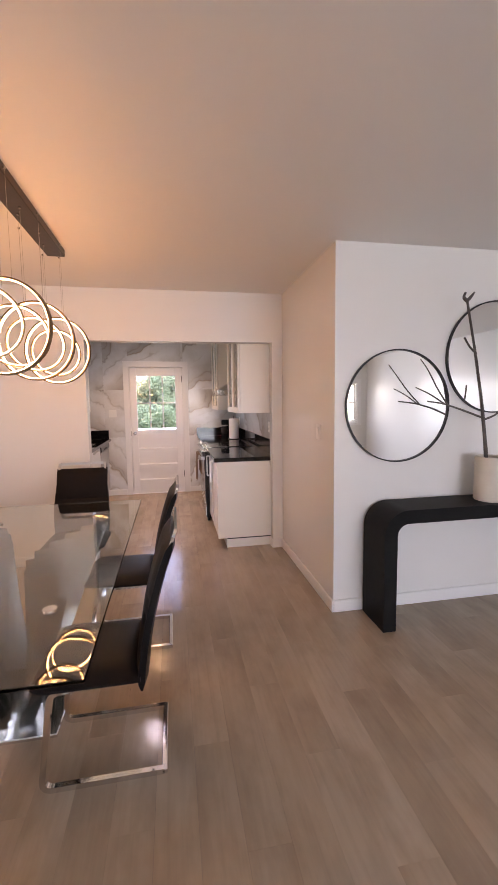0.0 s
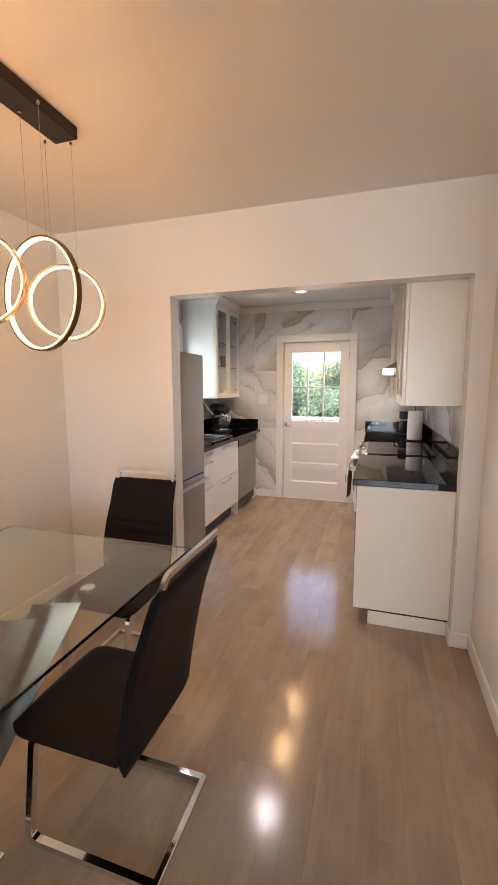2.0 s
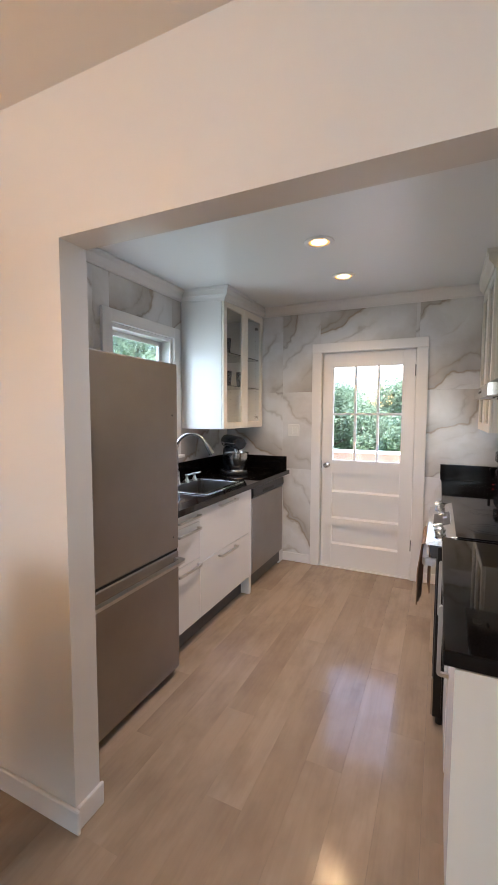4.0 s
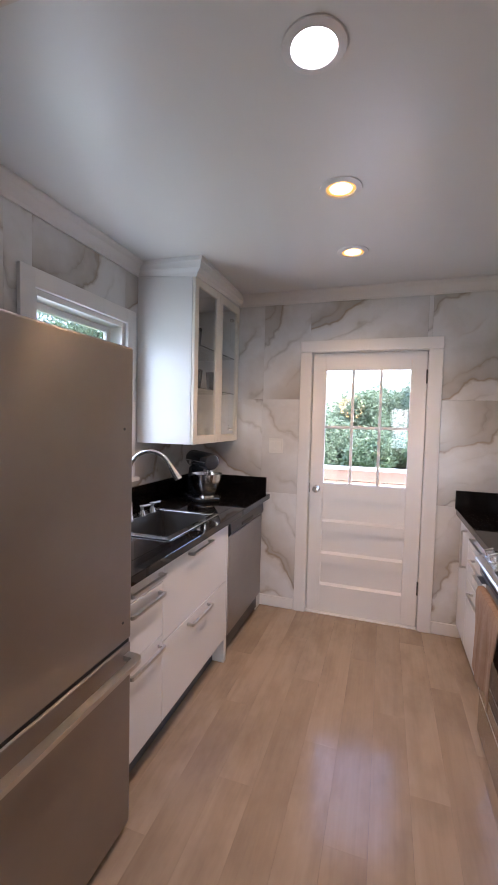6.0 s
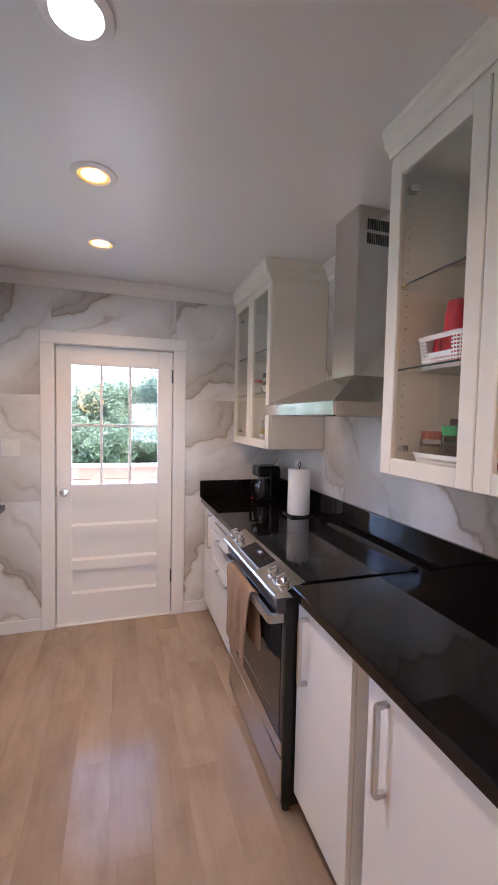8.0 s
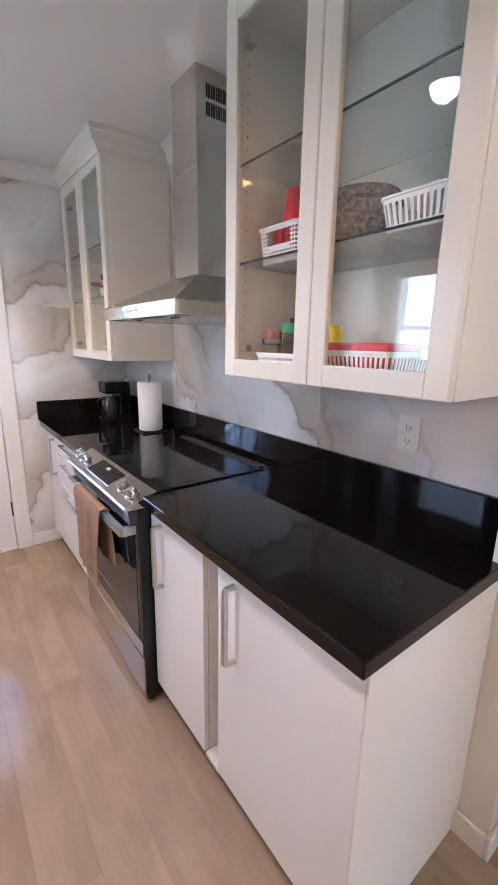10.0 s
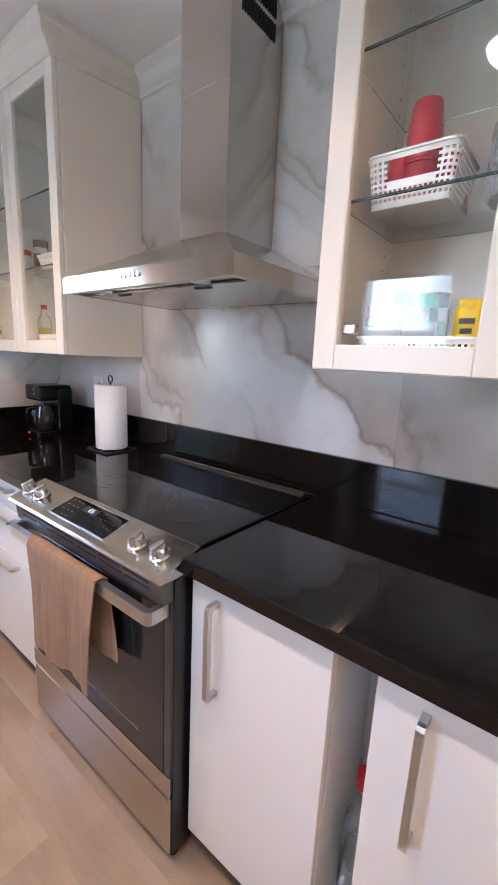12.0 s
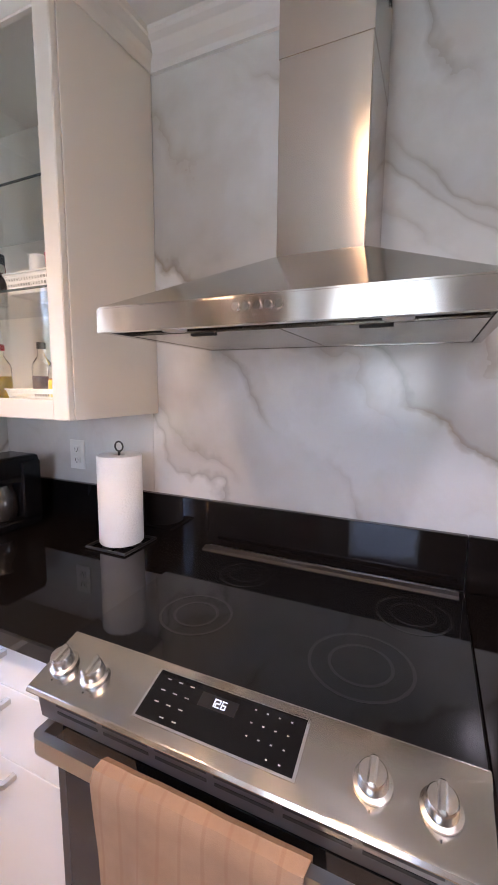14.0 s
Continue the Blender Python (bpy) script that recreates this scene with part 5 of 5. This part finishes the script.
    put("knob", rod((-0.04, -0.062, 0.27), (-0.04, -0.08, 0.27), 0.014, 12), CHROME, "", head)


MIXERGREY = mottled("charcoal_enamel", (0.035, 0.036, 0.04), 0.18, 0.05, 5, metal=0.3)
stand_mixer()


def coffee_maker():
    x, y, z = 1.08, 6.69, 0.9155
    t = thing("coffee_maker", (x, y, z), "black drip coffee maker with a glass carafe", "coffee maker")
    part("base", box(x - 0.085, x + 0.10, y - 0.078, y + 0.078, z, z + 0.035, 0.008, seg=2), COFFEEBLACK, t)
    part("column", box(x + 0.02, x + 0.10, y - 0.085, y + 0.085, z + 0.035, z + 0.25, 0.006), COFFEEBLACK, t)
    part("brew_head", box(x - 0.075, x + 0.10, y - 0.078, y + 0.078, z + 0.19, z + 0.27, 0.012, seg=2), COFFEEBLACK, t)
    part("carafe", lathe([(0.0, 0.037), (0.055, 0.037), (0.066, 0.07), (0.064, 0.12), (0.045, 0.155), (0.047, 0.165), (0.0, 0.166)], (x - 0.018, y, z), 24), SMOKED, t, "dark glass carafe", True)
    part("carafe_handle", sweep(rounded([(x - 0.07, y - 0.02, z + 0.15), (x - 0.115, y - 0.03, z + 0.15), (x - 0.115, y - 0.03, z + 0.06), (x - 0.08, y - 0.02, z + 0.06)], 0.02, 4), rect(0.018, 0.012)), COFFEEBLACK, t)
    for dz in (0.225, 0.25):
        part("button", rod((x - 0.077, y - 0.03, z + dz), (x - 0.072, y - 0.03, z + dz), 0.007, 12), CHROME, t)
    part("switch_light", rod((x - 0.087, y + 0.03, z + 0.018), (x - 0.072, y + 0.03, z + 0.018), 0.004, 10), glow("red_pilot_light", (1.0, 0.03, 0.02), 0.10), t, "lit red pilot light")


COFFEEBLACK = mottled("black_coffee_maker_plastic", (0.005, 0.005, 0.006), 0.22, 0.02, 6, rough_spread=0.004, Specular_IOR_Level=0.25)
SMOKED = mottled("smoked_glass_carafe", (0.02, 0.017, 0.016), 0.05, 0.1, 5, rough_spread=0.02)
coffee_maker()


def paper_towel():
    x, y, z = 1.135, 6.18, 0.9155
    t = thing("paper_towel_holder", (x, y, z), "white paper towel roll on a black wire stand", "paper towel")
    r = 0.072
    part("roll", lathe([(0.020, 0.012), (r - 0.003, 0.012), (r, 0.016), (r, 0.301), (r - 0.003, 0.305), (0.020, 0.305), (0.020, 0.012)], (x, y, z), 40), PAPER, t, "white quilted paper roll", True)
    part("post", rod((x, y, z + 0.004), (x, y, z + 0.318), 0.004, 8), BLACKMETAL, t)
    pts = [(x, y + 0.016 * math.sin(a), z + 0.332 - 0.016 * math.cos(a)) for a in [2 * math.pi * i / 16 for i in range(16)]]
    part("loop", sweep(pts, circle(0.003, 6), closed=True, up=(1, 0, 0)), BLACKMETAL, t)
    h = 0.079
    part("base_wire", sweep([(x - h, y - h, z + 0.004), (x + h, y - h, z + 0.004), (x + h, y + h, z + 0.004), (x - h, y + h, z + 0.004)], circle(0.0035, 6), closed=True), BLACKMETAL, t)
    bm = rod((x - h, y, z + 0.007), (x + h, y, z + 0.007), 0.003, 6)
    rod((x, y - h, z + 0.0075), (x, y + h, z + 0.0075), 0.003, 6, bm=bm)
    part("cross_wire", bm, BLACKMETAL, t)
    part("side_wire", sweep(rounded([(x - 0.01, y + h, z + 0.004), (x - 0.01, y + h - 0.006, z + 0.12), (x + 0.02, y + h - 0.006, z + 0.12), (x + 0.02, y + h, z + 0.004)], 0.01, 3), circle(0.0022, 6)), BLACKMETAL, t)


paper_towel()


def basket(x, y, z, dx, dy, h, label, slots="holes", grip=False):
    """An open plastic basket with flaring pierced walls and rounded corners, centred on x, y."""
    t = thing("storage_basket", (x, y, z), label, "basket", "white plastic baskets")
    r = 0.022
    outline = []
    for cx, cy, a0 in ((dx / 2 - r, dy / 2 - r, 0), (-dx / 2 + r, dy / 2 - r, 90), (-dx / 2 + r, -dy / 2 + r, 180), (dx / 2 - r, -dy / 2 + r, 270)):
        outline += [Vector((cx + r * math.cos(radians(a0 + k * 22.5)), cy + r * math.sin(radians(a0 + k * 22.5)), 0)) for k in range(5)]
    outline.append(outline[0])
    lengths = [(q - p).length for p, q in zip(outline, outline[1:])]
    total = sum(lengths)
    pitch = 0.0115 if slots == "holes" else 0.0150
    count = int(total / pitch)
    share = 0.62 if slots == "holes" else 0.50

    def along(d):
        d %= total
        for i, l in enumerate(lengths):
            if d <= l:
                return outline[i].lerp(outline[i + 1], d / l)
            d -= l
        return outline[-1]

    marks = []
    for i in range(count):
        marks += [i * total / count, (i + share) * total / count]
    if slots == "holes":
        n = max(2, int((h - 0.018) / 0.0115))
        zs = [0.0, 0.008]
        for i in range(n):
            lo = 0.008 + i * (h - 0.020) / n
            zs += [lo + 0.45 * (h - 0.020) / n, lo + (h - 0.020) / n]
        zs.append(h)
    else:
        zs = [0.0, 0.010, h - 0.012, h]
    rows = []
    for zz in zs:
        k = 0.88 + 0.12 * zz / h
        rows.append([bm_v for bm_v in [(x + along(m).x * k, y + along(m).y * k, z + zz) for m in marks]])
    bm = nb()
    verts = [[bm.verts.new(p) for p in row] for row in rows]
    m = len(marks)
    for i in range(len(zs) - 1):
        for j in range(m):
            if slots == "holes":
                hole = j % 2 == 0 and i % 2 == 0 and 0 < i < len(zs) - 2
            else:
                hole = j % 2 == 0 and i == 1
            px, py, pz = rows[i][j]
            if grip and px < x - dx * 0.35 and abs(py - y) < dy * 0.27:
                mid = (zs[i] + zs[i + 1]) / 2 / h
                if 0.45 < mid < 0.88:
                    continue
                hole = hole and not 0.35 < mid
            if not hole:
                k = (j + 1) % m
                bm.faces.new((verts[i][j], verts[i][k], verts[i + 1][k], verts[i + 1][j]))
    bmesh.ops.delete(bm, geom=[v for v in bm.verts if not v.link_faces], context="VERTS")
    bm.normal_update()
    extra = bmesh.ops.extrude_face_region(bm, geom=bm.faces[:])
    for v in [g for g in extra["geom"] if isinstance(g, bmesh.types.BMVert)]:
        v.co.x += (x - v.co.x) / max(dx, dy) * 0.004
        v.co.y += (y - v.co.y) / max(dx, dy) * 0.004
    part("sides", bm, PLASTIC, t)
    part("bottom", box(x - dx * 0.42, x + dx * 0.42, y - dy * 0.42, y + dy * 0.42, z + 0.0003, z + 0.003), PLASTIC, t)
    rim = [(x + p.x, y + p.y, z + h) for p in outline[:-1]]
    part("rim", sweep(rim, rect(0.006, 0.005), closed=True), PLASTIC, t)
    return t


def cup(x, y, z, r, h, mat, label, name="cup", turned=False):
    prof = [(0.0, 0.0), (r * 0.72, 0.0), (r * 0.74, 0.004), (r, h), (r * 0.95, h), (r * 0.70, 0.006), (0.0, 0.006)]
    if turned:
        prof = [(a, h - b) for a, b in prof]
    return tagged(part(name, lathe(prof, (x, y, z), 28), mat, smooth=True), label, name)


def jar(x, y, z, r, h, mat, cap, label):
    t = thing("spice_jar", (x, y, z), label, "jar")
    part("glass", lathe([(0.0, 0.0), (r, 0.0), (r, h * 0.75), (r * 0.85, h * 0.82), (0.0, h * 0.82)], (x, y, z), 18), JARGLASS, t, smooth=True)
    part("contents", lathe([(0.0, 0.003), (r * 0.93, 0.003), (r * 0.93, h * 0.62), (0.0, h * 0.62)], (x, y, z), 16), mat, t, smooth=True)
    part("lid", rod((x, y, z + h * 0.80), (x, y, z + h), r * 0.95, 18), cap, t)


SPICE = mottled("tan_spice", (0.36, 0.24, 0.14), 0.7, 0.2, 40)
COPPER = mottled("copper_lid", (0.30, 0.075, 0.035), 0.3, 0.1, 12, metal=0.5)
DARKLID = mottled("maroon_lid", (0.045, 0.012, 0.010), 0.35, 0.05, 12)
S0, S1, S2 = 1.3705, 1.7125, 1.9905
def cup_stack(x, y, z, r, h, tiers, label, lean=0.0):
    """Nested cups standing mouth down, each rim showing below the next."""
    t = thing("cup_stack", (x, y, z), label, "cups")
    for k in range(tiers):
        bm = lathe([(0.0, h), (r * 0.70, h), (r * 0.74, h - 0.003), (r * 0.80, h - 0.034), (r * 0.86, h - 0.037), (r * 0.97, 0.008), (r * 1.03, 0.006), (r * 1.03, 0.0), (r * 0.93, 0.0), (r * 0.68, h - 0.006), (0.0, h - 0.006)], (0, 0, 0), 28)
        bmesh.ops.transform(bm, matrix=Matrix.Translation((x, y, z)) @ Matrix.Rotation(lean, 4, "X") @ Matrix.Translation((0, 0, 0.042 * k)), verts=bm.verts)
        part("cup", bm, RED, t, "red plastic cup", True)


basket(1.075, 4.845, S1, 0.18, 0.195, 0.10, "white pierced plastic basket with a grip hole on a glass shelf", grip=True)
cup_stack(1.06, 4.845, S1 + 0.005, 0.041, 0.125, 3, "stack of red plastic cups mouth down in the basket")
cup_stack(1.11, 4.790, S1 + 0.005, 0.038, 0.112, 1, "single red plastic cup mouth down in the basket")
cup_stack(1.05, 4.895, S1 + 0.005, 0.036, 0.10, 1, "red plastic cup leaning in the basket", 0.06)
basket(1.065, 4.786, S0, 0.20, 0.27, 0.060, "low white pierced tray of spice jars")
jar(1.02, 4.880, S0 + 0.004, 0.042, 0.130, SPICE, COPPER, "wide jar of tan spice with a copper lid")
jar(1.10, 4.862, S0 + 0.004, 0.025, 0.172, BROWN, DARKLID, "tall slim jar of brown spice")
jar(1.02, 4.795, S0 + 0.004, 0.036, 0.150, BROWN, GREEN, "brown coffee jar with a green lid")
jar(1.11, 4.790, S0 + 0.004, 0.032, 0.165, GREEN, BLACKPLASTIC, "green herb jar with a black lid")


def spice_tin(x, y, z):
    t = thing("spice_tin", (x, y, z), "yellow seasoning tin with dark letters", "tin")
    part("body", lathe([(0.0, 0.0), (0.033, 0.0), (0.034, 0.004), (0.034, 0.125), (0.030, 0.131), (0.0, 0.131)], (x, y, z), 24), YELLOW, t, smooth=True)
    part("cap", rod((x, y, z + 0.131), (x, y, z + 0.148), 0.027, 18), YELLOW, t)
    for dz, w in ((0.100, 0.032), (0.078, 0.024), (0.045, 0.026)):
        part("print_bar", box(x - 0.0352, x - 0.033, y - w / 2, y + w / 2, z + dz - 0.006, z + dz + 0.006), SLOT, t)


spice_tin(1.115, 4.712, S0 + 0.004)
basket(1.06, 4.500, S0, 0.22, 0.24, 0.075, "white slotted basket with folded red cloths", "slots")
tagged(part("red_cloth", box(0.965, 1.155, 4.395, 4.605, S0 + 0.006, S0 + 0.098, 0.012, seg=3), RED), "folded red cloth in the basket", "cloth")


def woven_bowl(x, y, z):
    t = thing("woven_container", (x, y, z), "round grey speckled woven container on the glass shelf", "container")
    part("body", lathe([(0.0, 0.001), (0.098, 0.001), (0.106, 0.010), (0.108, 0.060), (0.106, 0.108), (0.103, 0.111), (0.0, 0.111)], (x, y, z), 36), WOVEN, t, smooth=True)
    part("lid", lathe([(0.0, 0.112), (0.104, 0.112), (0.108, 0.117), (0.106, 0.136), (0.096, 0.146), (0.0, 0.148)], (x, y, z), 36), WOVEN, t, smooth=True)


WOVEN = mottled("grey_speckled_weave", (0.36, 0.34, 0.345), 0.9, 0.65, 90, 0.6, 160)
woven_bowl(1.09, 4.608, S1)
basket(1.04, 4.345, S1, 0.20, 0.20, 0.066, "white slotted plastic basket beside the woven container", "slots")

# corner cabinet
basket(1.05, 6.32, S1, 0.2, 0.24, 0.05, "white pierced basket on the upper shelf")
cup(1.00, 6.27, S1 + 0.004, 0.026, 0.10, RED, "small red and white packet", "packet")
cup(1.02, 6.36, S1 + 0.004, 0.028, 0.11, PLASTIC, "small white plastic tub", "tub")
basket(1.05, 6.32, S0, 0.22, 0.26, 0.06, "white pierced basket with sauce bottles")
bottle("sauce_bottle", 1.00, 6.27, S0 + 0.004, 0.034, 0.185, AMBER, PLASTIC, "amber sauce bottle with a yellow label")
bottle("oil_bottle", 1.02, 6.37, S0 + 0.004, 0.030, 0.20, BROWN, BLACKPLASTIC, "dark sauce bottle with a black cap")
bottle("vinegar_bottle", 1.06, 6.62, S0, 0.032, 0.21, YELLOW, RED, "glass bottle of yellow oil")
jar(1.02, 6.72, S1, 0.04, 0.12, PLASTIC, RED, "white jar with a red lid")
jar(1.06, 6.62, S1, 0.035, 0.16, BROWN, BLACKPLASTIC, "tall jar of brown grains")
tagged(part("label_band", lathe([(0.0346, 0.03), (0.0348, 0.03), (0.0348, 0.085), (0.0346, 0.085)], (1.00, 6.27, S0 + 0.004), 18), YELLOW), "yellow paper label band on the sauce bottle", "label")

# cabinet by the window
L0 = 1.3535
for yy, zz, r, h, mat, label in ((6.32, S1, 0.05, 0.12, RED, "red mug on the glass shelf"), (6.43, S1, 0.045, 0.14, BLACKPLASTIC, "black tumbler on the glass shelf"), (6.70, S1, 0.045, 0.15, MIXERGREY, "dark grey tumbler on the glass shelf"), (6.32, S2, 0.04, 0.13, PLASTIC, "white cup on the upper shelf"), (6.42, S2, 0.04, 0.15, MIXERGREY, "dark cup on the upper shelf"), (6.33, L0, 0.05, 0.11, PLASTIC, "white cup on the bottom board"), (6.70, L0, 0.05, 0.08, PLASTIC, "white bowl on the bottom board")):
    cup(-1.16, yy, zz + 0.0005, r, h, mat, label)


# ---- outside ----
setting("ground", box(-90, 90, -90, 140, -0.62, -0.5), GRASS, "green lawn reaching to the horizon")


def deck():
    t = thing("deck", (0, 8.5, -0.5), "wooden deck outside the back door with a solid rail", "deck")
    for i in range(16):
        y = 7.10 + i * 0.15
        part("board", box(-3.0, 3.0, y, y + 0.142, -0.06, -0.03, 0.003), DECKPAINT, t)
    part("rail_cap", box(-3.05, 3.05, 9.42, 9.58, 0.865, 0.903, 0.006), DECKPAINT, t)
    for i in range(5):
        z = 0.08 + i * 0.158
        part("rail_board", box(-3.0, 3.0, 9.47, 9.50, z, z + 0.15, 0.003), DECKWOOD, t)
    for x in (-2.9, -1.45, 0.0, 1.45, 2.9):
        part("post", box(x - 0.045, x + 0.045, 9.505, 9.595, -0.5, 0.864, 0.004), DECKWOOD, t)


deck()


def tree(x, y, h, spread, seed, mat, label):
    t = thing("tree", (x, y, -0.5), label, "tree", "garden trees")
    rnd = random.Random(seed)
    bm = rod((x, y, -0.52), (x + 0.2, y, h * 0.45), 0.16, 10, 0.10)
    tips = []
    for i in range(9):
        a = rnd.uniform(0, 6.28)
        z0 = h * rnd.uniform(0.2, 0.5)
        p = Vector((x + 0.15, y, z0))
        q = p + Vector((math.cos(a) * spread * 0.6, math.sin(a) * spread * 0.6, h * rnd.uniform(0.15, 0.4)))
        rod(p, q, 0.06, 7, 0.02, bm=bm)
        tips.append(q)
    part("trunk", bm, BARK, t)
    clumps = [(q + Vector((rnd.uniform(-1, 1), rnd.uniform(-1, 1), rnd.uniform(-0.6, 1.0))) * spread * 0.35, rnd.uniform(0.3, 0.6) * spread * 0.6) for q in tips for _ in range(5)]
    clumps += [(Vector((x + rnd.uniform(-1, 1) * spread, y + rnd.uniform(-0.6, 0.6) * spread, rnd.uniform(0.0, 0.95) * h)), rnd.uniform(0.2, 0.5) * spread * 0.6) for _ in range(16)]
    verts, faces = [], []
    for c, r in clumps:
        for _ in range(420):
            d = Vector((rnd.gauss(0, 1), rnd.gauss(0, 1), rnd.gauss(0, 1))).normalized() * r * rnd.uniform(0.5, 1.05)
            p = c + d
            s = rnd.uniform(0.035, 0.075)
            u = Vector((rnd.gauss(0, 1), rnd.gauss(0, 1), rnd.gauss(0, 1))).normalized()
            v = u.orthogonal().normalized()
            k = len(verts)
            verts += [p - u * s, p + v * s * 0.5, p + u * s, p - v * s * 0.5]
            faces.append((k, k + 1, k + 2, k + 3))
    me = bpy.data.meshes.new("crown")
    me.from_pydata([v - Vector((x, y, -0.5)) for v in verts], [], faces)
    me.materials.append(mat)
    ob = new("crown", me)
    ob.parent = t


tree(-4.2, 17.0, 2.6, 2.0, 1, LEAF, "leafy green tree beyond the deck")
tree(-1.7, 18.0, 2.5, 1.9, 2, LEAF, "leafy green tree beyond the deck")
tree(-0.2, 20.0, 2.2, 1.9, 9, LEAFDARK, "low dark green tree beyond the deck")
tree(1.1, 18.0, 2.7, 1.9, 3, LEAF, "leafy green tree beyond the deck")
tree(2.9, 17.0, 4.4, 2.0, 4, LEAFDARK, "tall dark green tree beyond the deck")
tree(-3.0, 16.8, 1.3, 1.5, 10, LEAF, "low leafy shrub beyond the deck rail")
tree(-0.5, 16.6, 1.2, 1.5, 11, LEAF, "low leafy shrub beyond the deck rail")
tree(1.9, 16.4, 1.3, 1.4, 12, LEAF, "low leafy shrub beyond the deck rail")
tree(6.5, 21.0, 4.5, 2.6, 5, LEAF, "leafy green tree beyond the deck")
tree(-8.0, 21.0, 3.4, 2.8, 6, LEAFDARK, "tall dark green tree beyond the deck")
tree(-9.5, 14.0, 6.5, 2.6, 7, LEAF, "leafy green tree outside the sink window")
tree(-14.0, 6.5, 4.8, 2.4, 8, LEAF, "leafy green tree outside the sink window")


# ---- wall tiles and floor planks ----
def tile(parent, m, w, h, mat, cache={}):
    """One polished tile, 8 mm thick with a small bevel, its face along +z of m."""
    key = (round(w, 3), round(h, 3), mat.name)
    if key not in cache:
        bm = box(-w / 2 + 0.0004, w / 2 - 0.0004, -h / 2 + 0.0004, h / 2 - 0.0004, -0.010, 0.0, 0.0)
        me = bpy.data.meshes.new("tile")
        bm.to_mesh(me)
        bm.free()
        me.materials.append(mat)
        cache[key] = me
    ob = new("tile", cache[key])
    ob.parent = parent
    ob.matrix_basis = m
    return ob


def tile_field(parent, face, spans, turned):
    """Tiles over a wall; face(u, z) gives the pose of a tile's middle."""
    for u0, u1, z0, z1 in spans:
        u, z = (u0 + u1) / 2, (z0 + z1) / 2
        tile(parent, face(u, z), u1 - u0, z1 - z0, MARBLE_TURNED if turned(u, z) else MARBLE)


def cut(u_edges, z_edges, holes):
    """Cells of a grid, clipped round rectangular holes."""
    out = []
    for za, zb in zip(z_edges, z_edges[1:]):
        for ua, ub in zip(u_edges, u_edges[1:]):
            cells = [(ua, ub, za, zb)]
            for h0, h1, g0, g1 in holes:
                nxt = []
                for a, b, c, d in cells:
                    if b <= h0 or a >= h1 or d <= g0 or c >= g1:
                        nxt.append((a, b, c, d))
                        continue
                    if a < h0:
                        nxt.append((a, h0, c, d))
                    if b > h1:
                        nxt.append((h1, b, c, d))
                    a2, b2 = max(a, h0), min(b, h1)
                    if c < g0:
                        nxt.append((a2, b2, c, g0))
                    if d > g1:
                        nxt.append((a2, b2, g1, d))
                cells = nxt
            out += [q for q in cells if q[1] - q[0] > 0.004 and q[3] - q[2] > 0.004]
    return out


ZS = [0.0, 0.93, 1.675, HK]
for name, face, us, holes, turned in (
    ("wall_north", lambda u, z: Matrix.Translation((u, YB, z)) @ FACE_S, [XL, -0.80, 0.40, XR], [(-0.43, 0.43, -1, 2.04)], lambda u, z: u < 0 and z < 2.0),
    ("wall_east", lambda u, z: Matrix.Translation((XR, u, z)) @ FACE_W, [YO1, 4.90, 6.15, YB], [], lambda u, z: z > 1.7 and u < 5.5),
    ("wall_west", lambda u, z: Matrix.Translation((XL, u, z)) @ Matrix(((0, 0, 1, 0), (1, 0, 0, 0), (0, 1, 0, 0), (0, 0, 0, 1))), [YO1, 5.10, 6.30, YB], [(WIN[0], WIN[1], WIN[2], WIN[3])], lambda u, z: u < 5.3),
):
    tile_field(bpy.data.objects[name], face, cut(us, ZS, holes), turned)


def floor_planks():
    """Staggered planks along the room, one mesh for each length."""
    rnd = random.Random(11)
    w, full = 0.152, 1.22
    meshes = {}

    def plank(x0, x1, y0, y1):
        key = (round(x1 - x0, 3), round(y1 - y0, 3))
        if key not in meshes:
            bm = box(-key[0] / 2 + 0.0002, key[0] / 2 - 0.0002, -key[1] / 2 + 0.0002, key[1] / 2 - 0.0002, -0.005, 0.0, 0.0)
            me = bpy.data.meshes.new("plank")
            bm.to_mesh(me)
            bm.free()
            me.materials.append(PLANK)
            meshes[key] = me
        ob = new("plank", meshes[key])
        ob.parent = FLOOR
        ob.location = ((x0 + x1) / 2, (y0 + y1) / 2, 0)

    x = DL - 0.02
    col = 0
    while x < FX:
        x1 = min(x + w, FX)
        top = YB + 0.01 if x < XR else YM
        y = BY - full * ((col * 0.37) % 1.0)
        while y < top:
            y1 = min(y + full, top)
            ya = max(y, BY)
            if y1 - ya > 0.01:
                plank(x, x1, ya, y1)
            y += full
        x += w
        col += 1


floor_planks()
